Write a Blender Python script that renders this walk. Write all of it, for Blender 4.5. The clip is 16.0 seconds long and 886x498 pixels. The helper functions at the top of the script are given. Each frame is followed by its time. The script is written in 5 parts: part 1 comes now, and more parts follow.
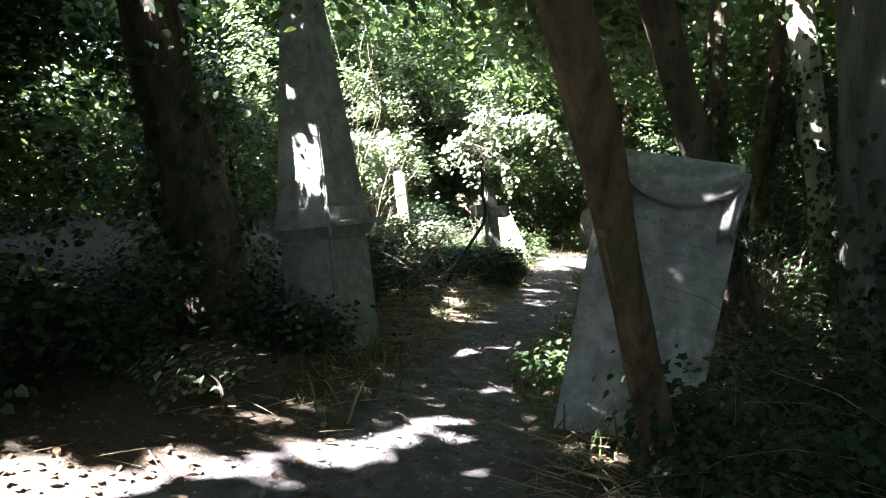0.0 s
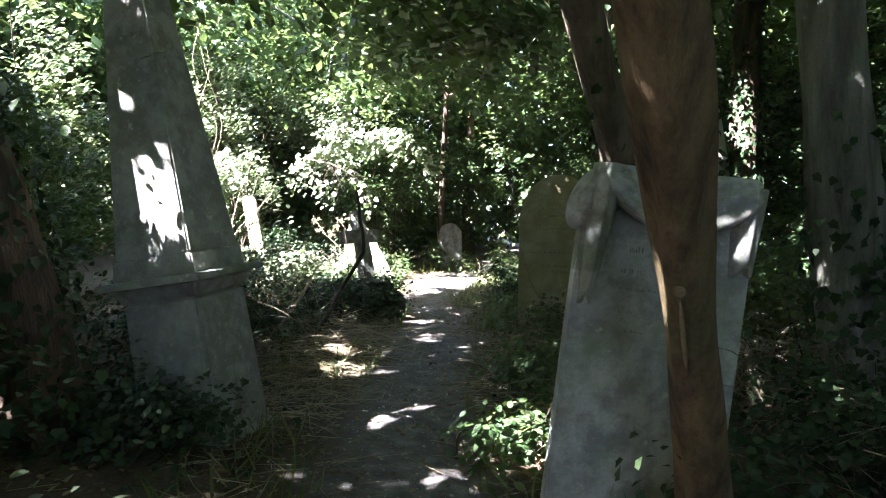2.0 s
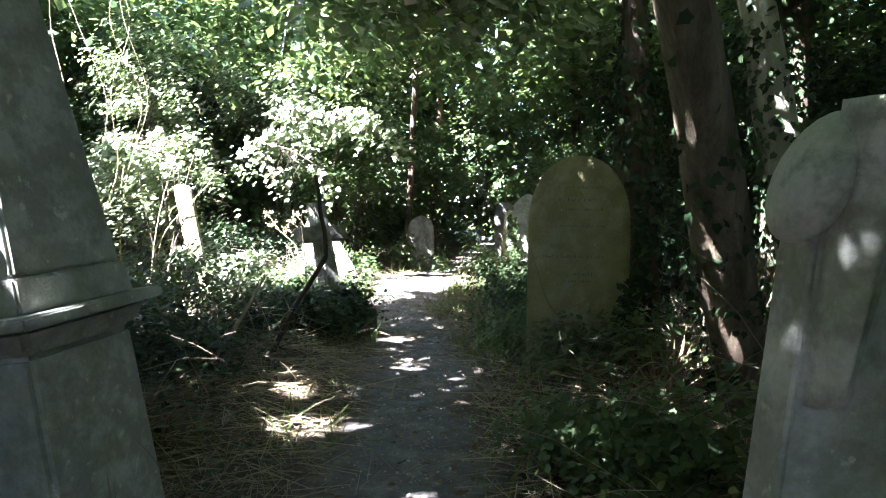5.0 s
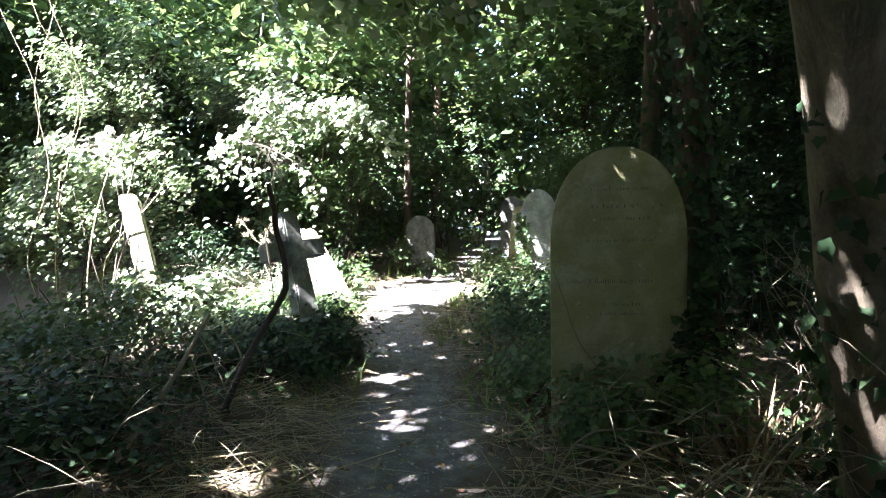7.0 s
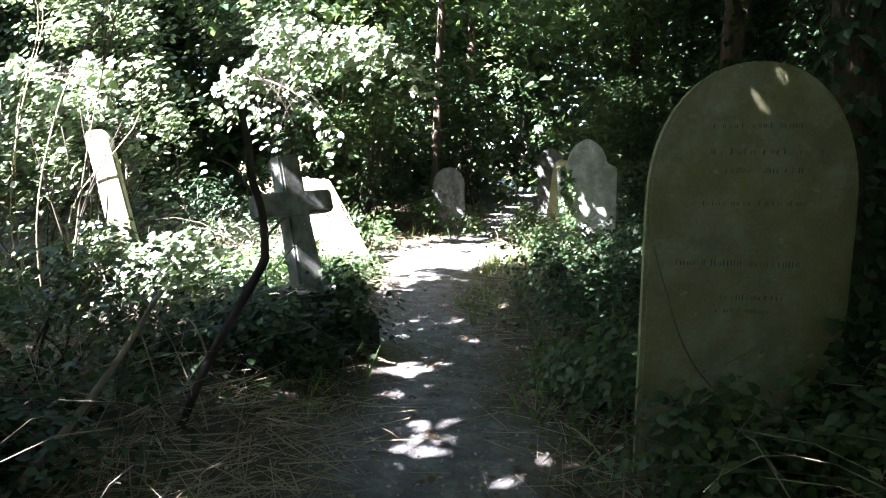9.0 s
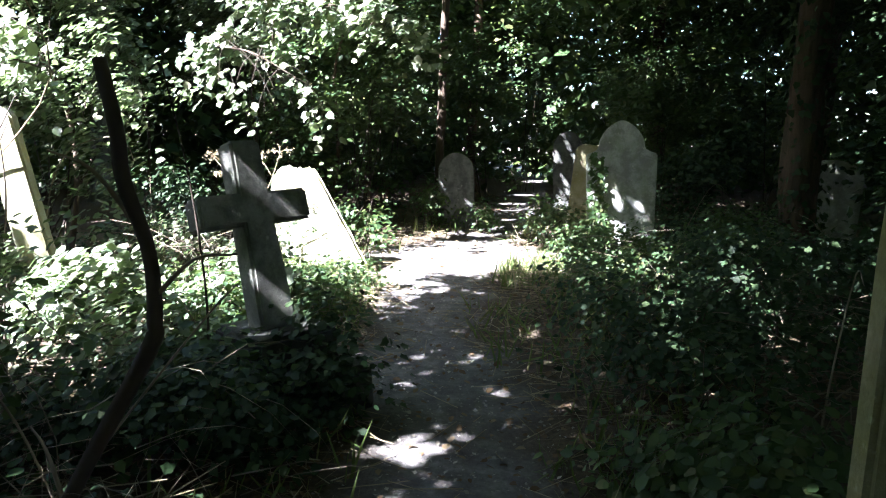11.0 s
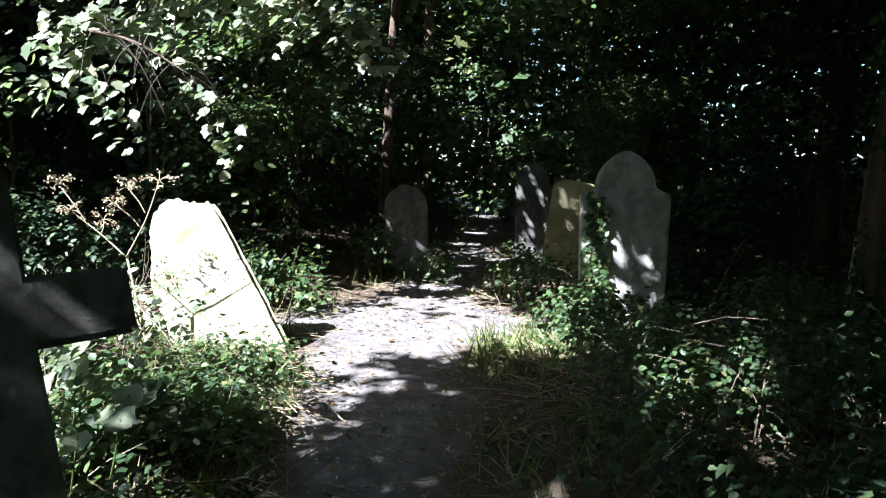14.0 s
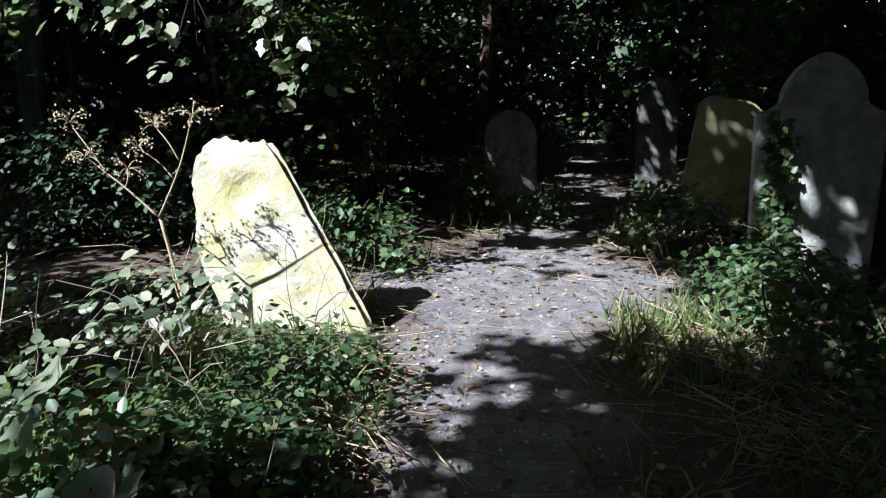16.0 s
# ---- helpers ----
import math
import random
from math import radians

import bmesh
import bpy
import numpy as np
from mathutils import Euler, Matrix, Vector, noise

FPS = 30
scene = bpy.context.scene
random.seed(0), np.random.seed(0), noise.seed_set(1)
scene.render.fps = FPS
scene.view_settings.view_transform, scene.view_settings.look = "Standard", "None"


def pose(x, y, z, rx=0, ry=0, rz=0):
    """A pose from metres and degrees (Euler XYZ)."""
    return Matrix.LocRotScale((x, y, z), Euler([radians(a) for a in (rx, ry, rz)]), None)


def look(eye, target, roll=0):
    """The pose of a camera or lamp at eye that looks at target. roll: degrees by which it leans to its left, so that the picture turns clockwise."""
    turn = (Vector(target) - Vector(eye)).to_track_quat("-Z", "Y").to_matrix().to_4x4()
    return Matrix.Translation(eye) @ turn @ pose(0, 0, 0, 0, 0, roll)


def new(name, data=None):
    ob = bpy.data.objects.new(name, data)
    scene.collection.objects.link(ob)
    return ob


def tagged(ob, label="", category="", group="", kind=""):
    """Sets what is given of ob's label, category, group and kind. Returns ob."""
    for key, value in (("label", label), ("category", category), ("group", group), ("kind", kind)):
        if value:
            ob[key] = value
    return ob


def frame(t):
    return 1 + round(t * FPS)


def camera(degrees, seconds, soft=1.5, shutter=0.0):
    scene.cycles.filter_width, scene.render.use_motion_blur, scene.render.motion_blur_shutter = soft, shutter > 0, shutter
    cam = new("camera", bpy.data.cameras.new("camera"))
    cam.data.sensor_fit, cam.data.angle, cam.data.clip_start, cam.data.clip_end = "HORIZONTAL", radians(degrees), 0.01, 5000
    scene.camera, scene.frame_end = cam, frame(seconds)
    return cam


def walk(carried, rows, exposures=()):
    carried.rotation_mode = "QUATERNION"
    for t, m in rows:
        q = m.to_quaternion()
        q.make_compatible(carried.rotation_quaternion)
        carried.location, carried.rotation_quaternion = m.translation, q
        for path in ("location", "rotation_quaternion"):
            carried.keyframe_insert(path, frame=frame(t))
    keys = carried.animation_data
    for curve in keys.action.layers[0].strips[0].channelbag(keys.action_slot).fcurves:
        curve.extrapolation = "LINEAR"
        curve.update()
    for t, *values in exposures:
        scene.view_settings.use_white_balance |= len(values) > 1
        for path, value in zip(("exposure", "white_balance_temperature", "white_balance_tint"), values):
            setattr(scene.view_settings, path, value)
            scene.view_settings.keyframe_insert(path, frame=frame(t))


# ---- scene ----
cam = camera(66.5, 16.0, 1.15)
PATH = [
    (0, (0.995, -0.534, 1.447), (0.363, 1.355, 1.271), 4.3),
    (0.5, (0.749, -0.319, 1.49), (0.32, 1.628, 1.329), 2.3),
    (1, (0.55, -0.054, 1.508), (0.181, 1.909, 1.398), 1.7),
    (1.5, (0.372, 0.252, 1.503), (0.074, 2.225, 1.357), 1.9),
    (2, (0.172, 0.454, 1.518), (0.011, 2.445, 1.412), 1.5),
    (2.5, (0.107, 0.759, 1.515), (-0.107, 2.745, 1.42), 2.7),
    (3, (0.024, 1.023, 1.522), (-0.163, 3.007, 1.349), 2.7),
    (3.5, (-0.151, 1.269, 1.518), (-0.162, 3.266, 1.402), 0.3),
    (4, (-0.219, 1.499, 1.503), (-0.278, 3.491, 1.335), 0.4),
    (4.2, (-0.217, 1.648, 1.467), (-0.294, 3.643, 1.351), 1.8),
    (6.5, (-0.186, 3.23, 1.675), (-0.163, 5.224, 1.511), -0.1),
    (7, (-0.175, 3.653, 1.669), (-0.231, 5.646, 1.513), -0.3),
    (7.5, (-0.181, 4.0, 1.653), (-0.206, 5.985, 1.41), 0.2),
    (8, (-0.242, 4.303, 1.621), (-0.133, 6.283, 1.36), -0.3),
    (8.5, (-0.269, 4.682, 1.585), (-0.311, 6.668, 1.348), -0.1),
    (9, (-0.299, 5.023, 1.583), (-0.43, 6.997, 1.294), 1.0),
    (9.2, (-0.291, 5.225, 1.549), (-0.374, 7.208, 1.307), 1.6),
    (11.3, (-0.524, 6.751, 1.618), (-0.683, 8.714, 1.273), 0.8),
    (11.5, (-0.528, 6.902, 1.633), (-0.789, 8.86, 1.319), 2.6),
    (12, (-0.54, 7.194, 1.629), (-0.904, 9.11, 1.189), 2.6),
    (12.5, (-0.687, 7.585, 1.603), (-0.866, 9.541, 1.225), 2.2),
    (13, (-0.739, 7.903, 1.605), (-0.774, 9.882, 1.32), 0.7),
    (13.5, (-0.733, 8.241, 1.567), (-0.928, 10.205, 1.249), 2.5),
    (14, (-0.797, 8.665, 1.566), (-0.739, 10.649, 1.318), 2.8),
    (14.5, (-0.864, 9.036, 1.529), (-0.764, 10.998, 1.153), 0.3),
    (15, (-0.839, 9.391, 1.514), (-1.006, 11.341, 1.104), 2.2),
    (15.5, (-0.9, 9.743, 1.531), (-1.078, 11.712, 1.229), 1.8),
    (16, (-0.998, 10.084, 1.527), (-1.2, 12.016, 1.054), 0.9),
]
EXPOSURES = ((0.0, 4.65, 5950, 18), (1.5, 4.85, 5950, 18), (4.0, 5.1, 5850, 16), (9.0, 4.85, 5700, 16), (11.5, 3.7, 5650, 15), (12.0, 3.2, 5650, 15), (12.5, 2.95, 5650, 14), (13.5, 2.8, 5600, 14), (14.5, 3.1, 5600, 14), (15.0, 2.75, 5500, 13), (15.5, 2.05, 5500, 12), (16.0, 1.75, 5450, 11))
walk(cam, [(t, look(eye, target, roll)) for t, eye, target, roll in PATH], EXPOSURES)

# ---- light ----
TO_SUN = Vector((-0.55, -0.45, 0.70)).normalized()
world = bpy.data.worlds.new("sky")
scene.world = world
world.use_nodes = True
wn = world.node_tree.nodes
sky = wn.new("ShaderNodeTexSky")
sky.sky_type, sky.sun_disc = "NISHITA", False
sky.sun_elevation = math.asin(TO_SUN.z)
sky.sun_rotation = math.atan2(TO_SUN.x, TO_SUN.y)
wn["Background"].inputs["Strength"].default_value = 0.06
world.node_tree.links.new(sky.outputs["Color"], wn["Background"].inputs["Color"])
sun = new("sun", bpy.data.lights.new("sun", "SUN"))
sun.data.energy, sun.data.angle, sun.data.color = 5.0, radians(0.53), (1.0, 0.96, 0.90)
sun.matrix_world = look((0, 0, 20), Vector((0, 0, 20)) - TO_SUN)

rng = np.random.default_rng(7)


# ---- materials ----
def material(name, rough=0.8):
    m = bpy.data.materials.new(name)
    m.use_nodes = True
    b = m.node_tree.nodes["Principled BSDF"]
    b.inputs["Roughness"].default_value = rough
    return m, m.node_tree.nodes, m.node_tree.links, b


def ramp(n, l, source, stops):
    r = n.new("ShaderNodeValToRGB")
    while len(r.color_ramp.elements) < len(stops):
        r.color_ramp.elements.new(0.5)
    for e, (p, c) in zip(r.color_ramp.elements, stops):
        e.position, e.color = p, (*c, 1)
    l.new(source, r.inputs["Fac"])
    return r.outputs["Color"]


def noise_tex(n, l, scale, detail=6.0, rough=0.6, stretch=None, coords="Object"):
    c = n.new("ShaderNodeTexCoord").outputs[coords]
    if stretch:
        mp = n.new("ShaderNodeMapping")
        mp.inputs["Scale"].default_value = stretch
        l.new(c, mp.inputs["Vector"])
        c = mp.outputs["Vector"]
    t = n.new("ShaderNodeTexNoise")
    t.inputs["Scale"].default_value, t.inputs["Detail"].default_value, t.inputs["Roughness"].default_value = scale, detail, rough
    l.new(c, t.inputs["Vector"])
    return t.outputs["Fac"]


def mixed(n, l, fac, a, b, mode="MIX"):
    m = n.new("ShaderNodeMix")
    m.data_type, m.blend_type = "RGBA", mode
    for sock, v in ((m.inputs["Factor"], fac), (m.inputs["A"], a), (m.inputs["B"], b)):
        if isinstance(v, (int, float)):
            sock.default_value = v
        elif isinstance(v, tuple):
            sock.default_value = (*v, 1)
        else:
            l.new(v, sock)
    return m.outputs["Result"]


def bump(n, l, b, height, strength, distance):
    k = n.new("ShaderNodeBump")
    k.inputs["Strength"].default_value, k.inputs["Distance"].default_value = strength, distance
    l.new(height, k.inputs["Height"])
    l.new(k.outputs["Normal"], b.inputs["Normal"])


def leaf_material(name, stops, through_colour, rough=0.45, translucent=0.35):
    m, n, l, b = material(name, rough)
    b.inputs["Specular IOR Level"].default_value = 0.3
    g = n.new("ShaderNodeNewGeometry")
    c = ramp(n, l, g.outputs["Random Per Island"], stops)
    c = mixed(n, l, 0.35, c, ramp(n, l, noise_tex(n, l, 0.9, 3), [(0.35, (0.3, 0.3, 0.3)), (0.65, (1, 1, 1))]), "MULTIPLY")
    l.new(c, b.inputs["Base Color"])
    t = n.new("ShaderNodeBsdfTranslucent")
    t.inputs["Color"].default_value = (*through_colour, 1)
    x = n.new("ShaderNodeMixShader")
    x.inputs["Fac"].default_value = translucent
    l.new(b.outputs["BSDF"], x.inputs[1])
    l.new(t.outputs["BSDF"], x.inputs[2])
    l.new(x.outputs["Shader"], n["Material Output"].inputs["Surface"])
    return m


def stone_material(name, base, dark, moss, moss_amount=0.5, lichen=(0.62, 0.6, 0.5)):
    """Weathered stone: broad damp blotches, faint rain streaks, algae, lichen spots and a pitted grain."""
    m, n, l, b = material(name, 0.92)
    broad, blotch, fine = noise_tex(n, l, 1.3, 5, 0.55), noise_tex(n, l, 5.5, 8, 0.68), noise_tex(n, l, 60, 6, 0.7)
    half = tuple(0.55 * p + 0.45 * q for p, q in zip(base, dark))
    c = ramp(n, l, broad, [(0.36, half), (0.6, base)])
    c = mixed(n, l, ramp(n, l, blotch, [(0.43, (0.9, 0.9, 0.9)), (0.56, (0, 0, 0))]), c, dark)
    c = mixed(n, l, ramp(n, l, noise_tex(n, l, 4, 5, 0.6, (2.2, 2.2, 0.7)), [(0.52, (0, 0, 0)), (0.75, (0.3, 0.3, 0.3))]), c, dark)
    c = mixed(n, l, ramp(n, l, noise_tex(n, l, 2.3, 7, 0.7), [(0.62 - 0.25 * moss_amount, (0, 0, 0)), (0.80 - 0.15 * moss_amount, (0.85, 0.85, 0.85))]), c, moss)
    c = mixed(n, l, ramp(n, l, noise_tex(n, l, 17, 5, 0.6), [(0.63, (0, 0, 0)), (0.69, (0.7, 0.7, 0.7))]), c, lichen)
    c = mixed(n, l, 0.55, c, ramp(n, l, fine, [(0.3, (0.6, 0.6, 0.6)), (0.7, (1, 1, 1))]), "MULTIPLY")
    l.new(c, b.inputs["Base Color"])
    bump(n, l, b, mixed(n, l, 0.35, fine, blotch), 0.6, 0.012)
    return m


def bark_material(name, light, dark, moss, scale=9.0, stretch=(1, 1, 0.16)):
    m, n, l, b = material(name, 0.9)
    ridge, fine = noise_tex(n, l, scale, 8, 0.65, stretch), noise_tex(n, l, 70, 5)
    c = ramp(n, l, ridge, [(0.35, dark), (0.62, light)])
    c = mixed(n, l, ramp(n, l, noise_tex(n, l, 1.6, 5), [(0.5, (0, 0, 0)), (0.7, (0.6, 0.6, 0.6))]), c, moss)
    c = mixed(n, l, 0.5, c, ramp(n, l, fine, [(0.3, (0.5, 0.5, 0.5)), (0.7, (1, 1, 1))]), "MULTIPLY")
    l.new(c, b.inputs["Base Color"])
    bump(n, l, b, ridge, 1.0, 0.05)
    return m


def plain_material(name, a, z, scale, rough=0.85):
    m, n, l, b = material(name, rough)
    g = n.new("ShaderNodeNewGeometry")
    c = ramp(n, l, g.outputs["Random Per Island"], [(0.0, a), (1.0, z)])
    c = mixed(n, l, 0.6, c, ramp(n, l, noise_tex(n, l, scale, 5), [(0.3, (0.45, 0.45, 0.45)), (0.7, (1, 1, 1))]), "MULTIPLY")
    l.new(c, b.inputs["Base Color"])
    return m


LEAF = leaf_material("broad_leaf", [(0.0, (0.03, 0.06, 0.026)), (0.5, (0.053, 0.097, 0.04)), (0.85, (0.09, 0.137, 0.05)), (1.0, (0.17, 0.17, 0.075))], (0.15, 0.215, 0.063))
# leaves standing in sun: the sun's bleaching is put into a paler base colour
LEAF_SUNLIT = leaf_material("sunlit_leaf", [(0.0, (0.10, 0.14, 0.085)), (0.6, (0.19, 0.22, 0.145)), (1.0, (0.34, 0.335, 0.23))], (0.2, 0.28, 0.11), 0.32)
IVY = leaf_material("ivy_leaf", [(0.0, (0.016, 0.036, 0.015)), (0.6, (0.032, 0.062, 0.025)), (1.0, (0.065, 0.095, 0.04))], (0.05, 0.1, 0.03), 0.6, 0.14)
LITTER = leaf_material("dead_leaf", [(0.0, (0.09, 0.055, 0.03)), (0.6, (0.18, 0.12, 0.07)), (1.0, (0.32, 0.25, 0.16))], (0.2, 0.12, 0.05), 0.8, 0.15)
STRAW = plain_material("dry_grass", (0.28, 0.22, 0.13), (0.45, 0.37, 0.24), 8)
GRASS = leaf_material("grass_blade", [(0.0, (0.05, 0.09, 0.025)), (0.7, (0.12, 0.16, 0.05)), (1.0, (0.35, 0.3, 0.16))], (0.2, 0.25, 0.06), 0.6, 0.3)
CHIP = plain_material("leaf_scrap", (0.15, 0.13, 0.11), (0.44, 0.41, 0.36), 12)
TWIG = plain_material("dead_wood", (0.12, 0.09, 0.065), (0.34, 0.28, 0.2), 12)
TWIG_DARK = plain_material("dark_wood", (0.035, 0.025, 0.02), (0.07, 0.05, 0.035), 12)
BARK_RED = bark_material("red_brown_bark", (0.31, 0.20, 0.10), (0.08, 0.052, 0.027), (0.19, 0.17, 0.07))
BARK_GREY = bark_material("grey_bark", (0.26, 0.25, 0.22), (0.07, 0.065, 0.055), (0.10, 0.13, 0.07), 7)
BARK_DARK = bark_material("dark_bark", (0.13, 0.085, 0.06), (0.04, 0.028, 0.02), (0.05, 0.06, 0.03), 8)
BARK_BROWN = bark_material("brown_bark", (0.25, 0.195, 0.14), (0.075, 0.055, 0.04), (0.10, 0.11, 0.06), 7)
BARK_PALE = bark_material("pale_bark", (0.52, 0.49, 0.42), (0.25, 0.23, 0.19), (0.25, 0.27, 0.16), 5)
STONE_GREY = stone_material("grey_sandstone", (0.46, 0.46, 0.44), (0.25, 0.25, 0.235), (0.20, 0.225, 0.13), 0.6)
STONE_DRAPE = stone_material("weathered_sandstone", (0.56, 0.56, 0.54), (0.27, 0.27, 0.255), (0.25, 0.29, 0.17), 0.65)
STONE_MOSS = stone_material("mossy_sandstone", (0.50, 0.46, 0.34), (0.27, 0.25, 0.16), (0.30, 0.275, 0.11), 1.15, (0.48, 0.46, 0.32))
STONE_PALE = stone_material("pale_limestone", (0.62, 0.605, 0.53), (0.44, 0.42, 0.31), (0.43, 0.37, 0.05), 0.8, (0.72, 0.7, 0.6))
# plinth stone: a very dark base colour with lighter lichen spots
STONE_DARK = stone_material("dark_plinth_stone", (0.09, 0.09, 0.082), (0.035, 0.036, 0.033), (0.06, 0.08, 0.03), 0.5, (0.2, 0.2, 0.17))
STONE_CROSS = stone_material("dark_weathered_stone", (0.34, 0.335, 0.30), (0.15, 0.15, 0.135), (0.14, 0.155, 0.09), 0.4, (0.46, 0.45, 0.4))
# far headstones: the wood's shade is put into this darker stone colour
STONE_SHADE = stone_material("mossy_stone_with_shade", (0.20, 0.20, 0.185), (0.075, 0.078, 0.072), (0.08, 0.095, 0.06), 0.35, (0.34, 0.34, 0.3))
INSCRIPTION = plain_material("worn_lettering", (0.09, 0.09, 0.082), (0.16, 0.16, 0.145), 20)

EARTH, n, l, b = material("earth_path", 0.95)
at = n.new("ShaderNodeAttribute")
at.attribute_name = "trodden"
fine, mid, big = noise_tex(n, l, 38, 8, 0.7), noise_tex(n, l, 6, 7, 0.65), noise_tex(n, l, 0.8, 4)
dirt = ramp(n, l, mid, [(0.3, (0.088, 0.079, 0.079)), (0.52, (0.162, 0.148, 0.147)), (0.7, (0.28, 0.26, 0.25))])
dirt = mixed(n, l, 0.6, dirt, ramp(n, l, fine, [(0.35, (0.55, 0.53, 0.51)), (0.7, (1, 1, 1))]), "MULTIPLY")
humus = ramp(n, l, fine, [(0.3, (0.035, 0.026, 0.018)), (0.55, (0.085, 0.06, 0.038)), (0.75, (0.16, 0.12, 0.07))])
l.new(mixed(n, l, at.outputs["Fac"], humus, dirt), b.inputs["Base Color"])
bump(n, l, b, mixed(n, l, 0.5, fine, mid), 1.0, 0.035)


# ---- mesh helpers ----
def mesh_object(name, verts, faces, mat, parent=None, label="", smooth=False):
    me = bpy.data.meshes.new(name)
    me.from_pydata([tuple(v) for v in verts], [], faces)
    me.materials.append(mat)
    if smooth:
        me.polygons.foreach_set("use_smooth", [True] * len(me.polygons))
    ob = new(name, me)
    if parent is not None:
        ob.parent = parent
    return tagged(ob, label) if label else ob


def part(name, bm, mat, parent, label="", smooth=False):
    me = bpy.data.meshes.new(name)
    bmesh.ops.recalc_face_normals(bm, faces=bm.faces)
    bm.to_mesh(me)
    bm.free()
    me.materials.append(mat)
    if smooth:
        me.polygons.foreach_set("use_smooth", [True] * len(me.polygons))
    ob = new(name, me)
    if parent is not None:
        ob.parent = parent
    return tagged(ob, label) if label else ob


def thing(name, m, label, category, group="", kind=""):
    ob = new(name)
    ob.empty_display_size = 0.1
    ob.matrix_world = m
    return tagged(ob, label, category, group, kind)


SHAPES = {
    "kite": (np.array([(0, 0, 0), (0.36, 0.45, 0.07), (0, 1, 0), (-0.36, 0.45, 0.07)]), [(0, 1, 2), (0, 2, 3)]),
    "ovate": (np.array([(0, 0, 0), (0.30, 0.25, 0.06), (0.29, 0.62, 0.05), (0, 1, -0.07), (-0.29, 0.62, 0.05), (-0.30, 0.25, 0.06)]), [(0, 1, 2, 3), (0, 3, 4, 5)]),
    "ivy": (np.array([(0, 0, 0), (0.34, -0.02, 0.03), (0.34, 0.22, 0.03), (0.44, 0.42, 0.08), (0.26, 0.6, 0.03), (0, 1, -0.06), (-0.26, 0.6, 0.03), (-0.44, 0.42, 0.08), (-0.34, 0.22, 0.03), (-0.34, -0.02, 0.03)]),
            [(0, 1, 2), (0, 2, 4, 5), (2, 3, 4), (0, 5, 6, 8), (8, 6, 7), (0, 8, 9)]),
    "lobed": (np.array([(0, 0, 0), (0.26, 0.02, 0.03), (0.44, 0.22, 0.06), (0.36, 0.40, 0.04), (0.42, 0.62, 0.06), (0.20, 0.74, 0.02), (0, 1, -0.08), (-0.20, 0.74, 0.02), (-0.42, 0.62, 0.06), (-0.36, 0.40, 0.04), (-0.44, 0.22, 0.06), (-0.26, 0.02, 0.03)]),
              [(0, 1, 2, 3), (0, 3, 4, 5, 6), (0, 6, 7, 8, 9), (0, 9, 10, 11)]),
    "cane": (np.array([(-0.004, 0, 0), (0.004, 0, 0), (0, 0, 0.007), (-0.003, 0.4, 0.05), (0.003, 0.4, 0.05), (0, 0.4, 0.055), (-0.002, 0.75, 0.0), (0.002, 0.75, 0.0), (0, 0.75, 0.004), (0, 1, -0.12)]),
             [(0, 1, 4, 3), (1, 2, 5, 4), (2, 0, 3, 5), (3, 4, 7, 6), (4, 5, 8, 7), (5, 3, 6, 8), (6, 7, 9), (7, 8, 9), (8, 6, 9)]),
    "blade": (np.array([(-0.03, 0, 0), (0.03, 0, 0), (0.02, 0.55, 0.06), (0, 1, 0.3), (-0.02, 0.55, 0.06)]), [(0, 1, 2, 4), (4, 2, 3)]),
    "stalk": (np.array([(-0.008, 0, 0), (0.008, 0, 0), (0.0, 0, 0.013), (-0.005, 1, 0), (0.005, 1, 0), (0, 1, 0.009)]), [(0, 1, 4, 3), (1, 2, 5, 4), (2, 0, 3, 5)]),
}


def scatter(name, shape, P, normals, sizes, mat, parent=None, spin=None):
    """One mesh of many leaves: each template copy is turned to its normal, spun and scaled."""
    V, F = SHAPES[shape]
    N = len(P)
    z = normals / (np.linalg.norm(normals, axis=1, keepdims=True) + 1e-9)
    r = rng.normal(size=(N, 3)) if spin is None else spin
    y = r - z * (r * z).sum(1, keepdims=True)
    y /= np.linalg.norm(y, axis=1, keepdims=True) + 1e-9
    x = np.cross(y, z)
    co = P[:, None, :] + sizes[:, None, None] * (V[None, :, 0, None] * x[:, None] + V[None, :, 1, None] * y[:, None] + V[None, :, 2, None] * z[:, None])
    nv = len(V)
    loops, starts, totals, s = [], [], [], 0
    for f in F:
        loops += f
        starts.append(s)
        totals.append(len(f))
        s += len(f)
    li = (np.array(loops)[None] + nv * np.arange(N)[:, None]).ravel()
    ls = (np.array(starts)[None] + s * np.arange(N)[:, None]).ravel()
    me = bpy.data.meshes.new(name)
    me.vertices.add(N * nv)
    me.vertices.foreach_set("co", co.astype(np.float32).ravel())
    me.loops.add(len(li))
    me.loops.foreach_set("vertex_index", li.astype(np.int32))
    me.polygons.add(len(ls))
    me.polygons.foreach_set("loop_start", ls.astype(np.int32))
    me.materials.append(mat)
    me.update(calc_edges=True)
    ob = new(name, me)
    if parent is not None:
        ob.parent = parent
    return ob


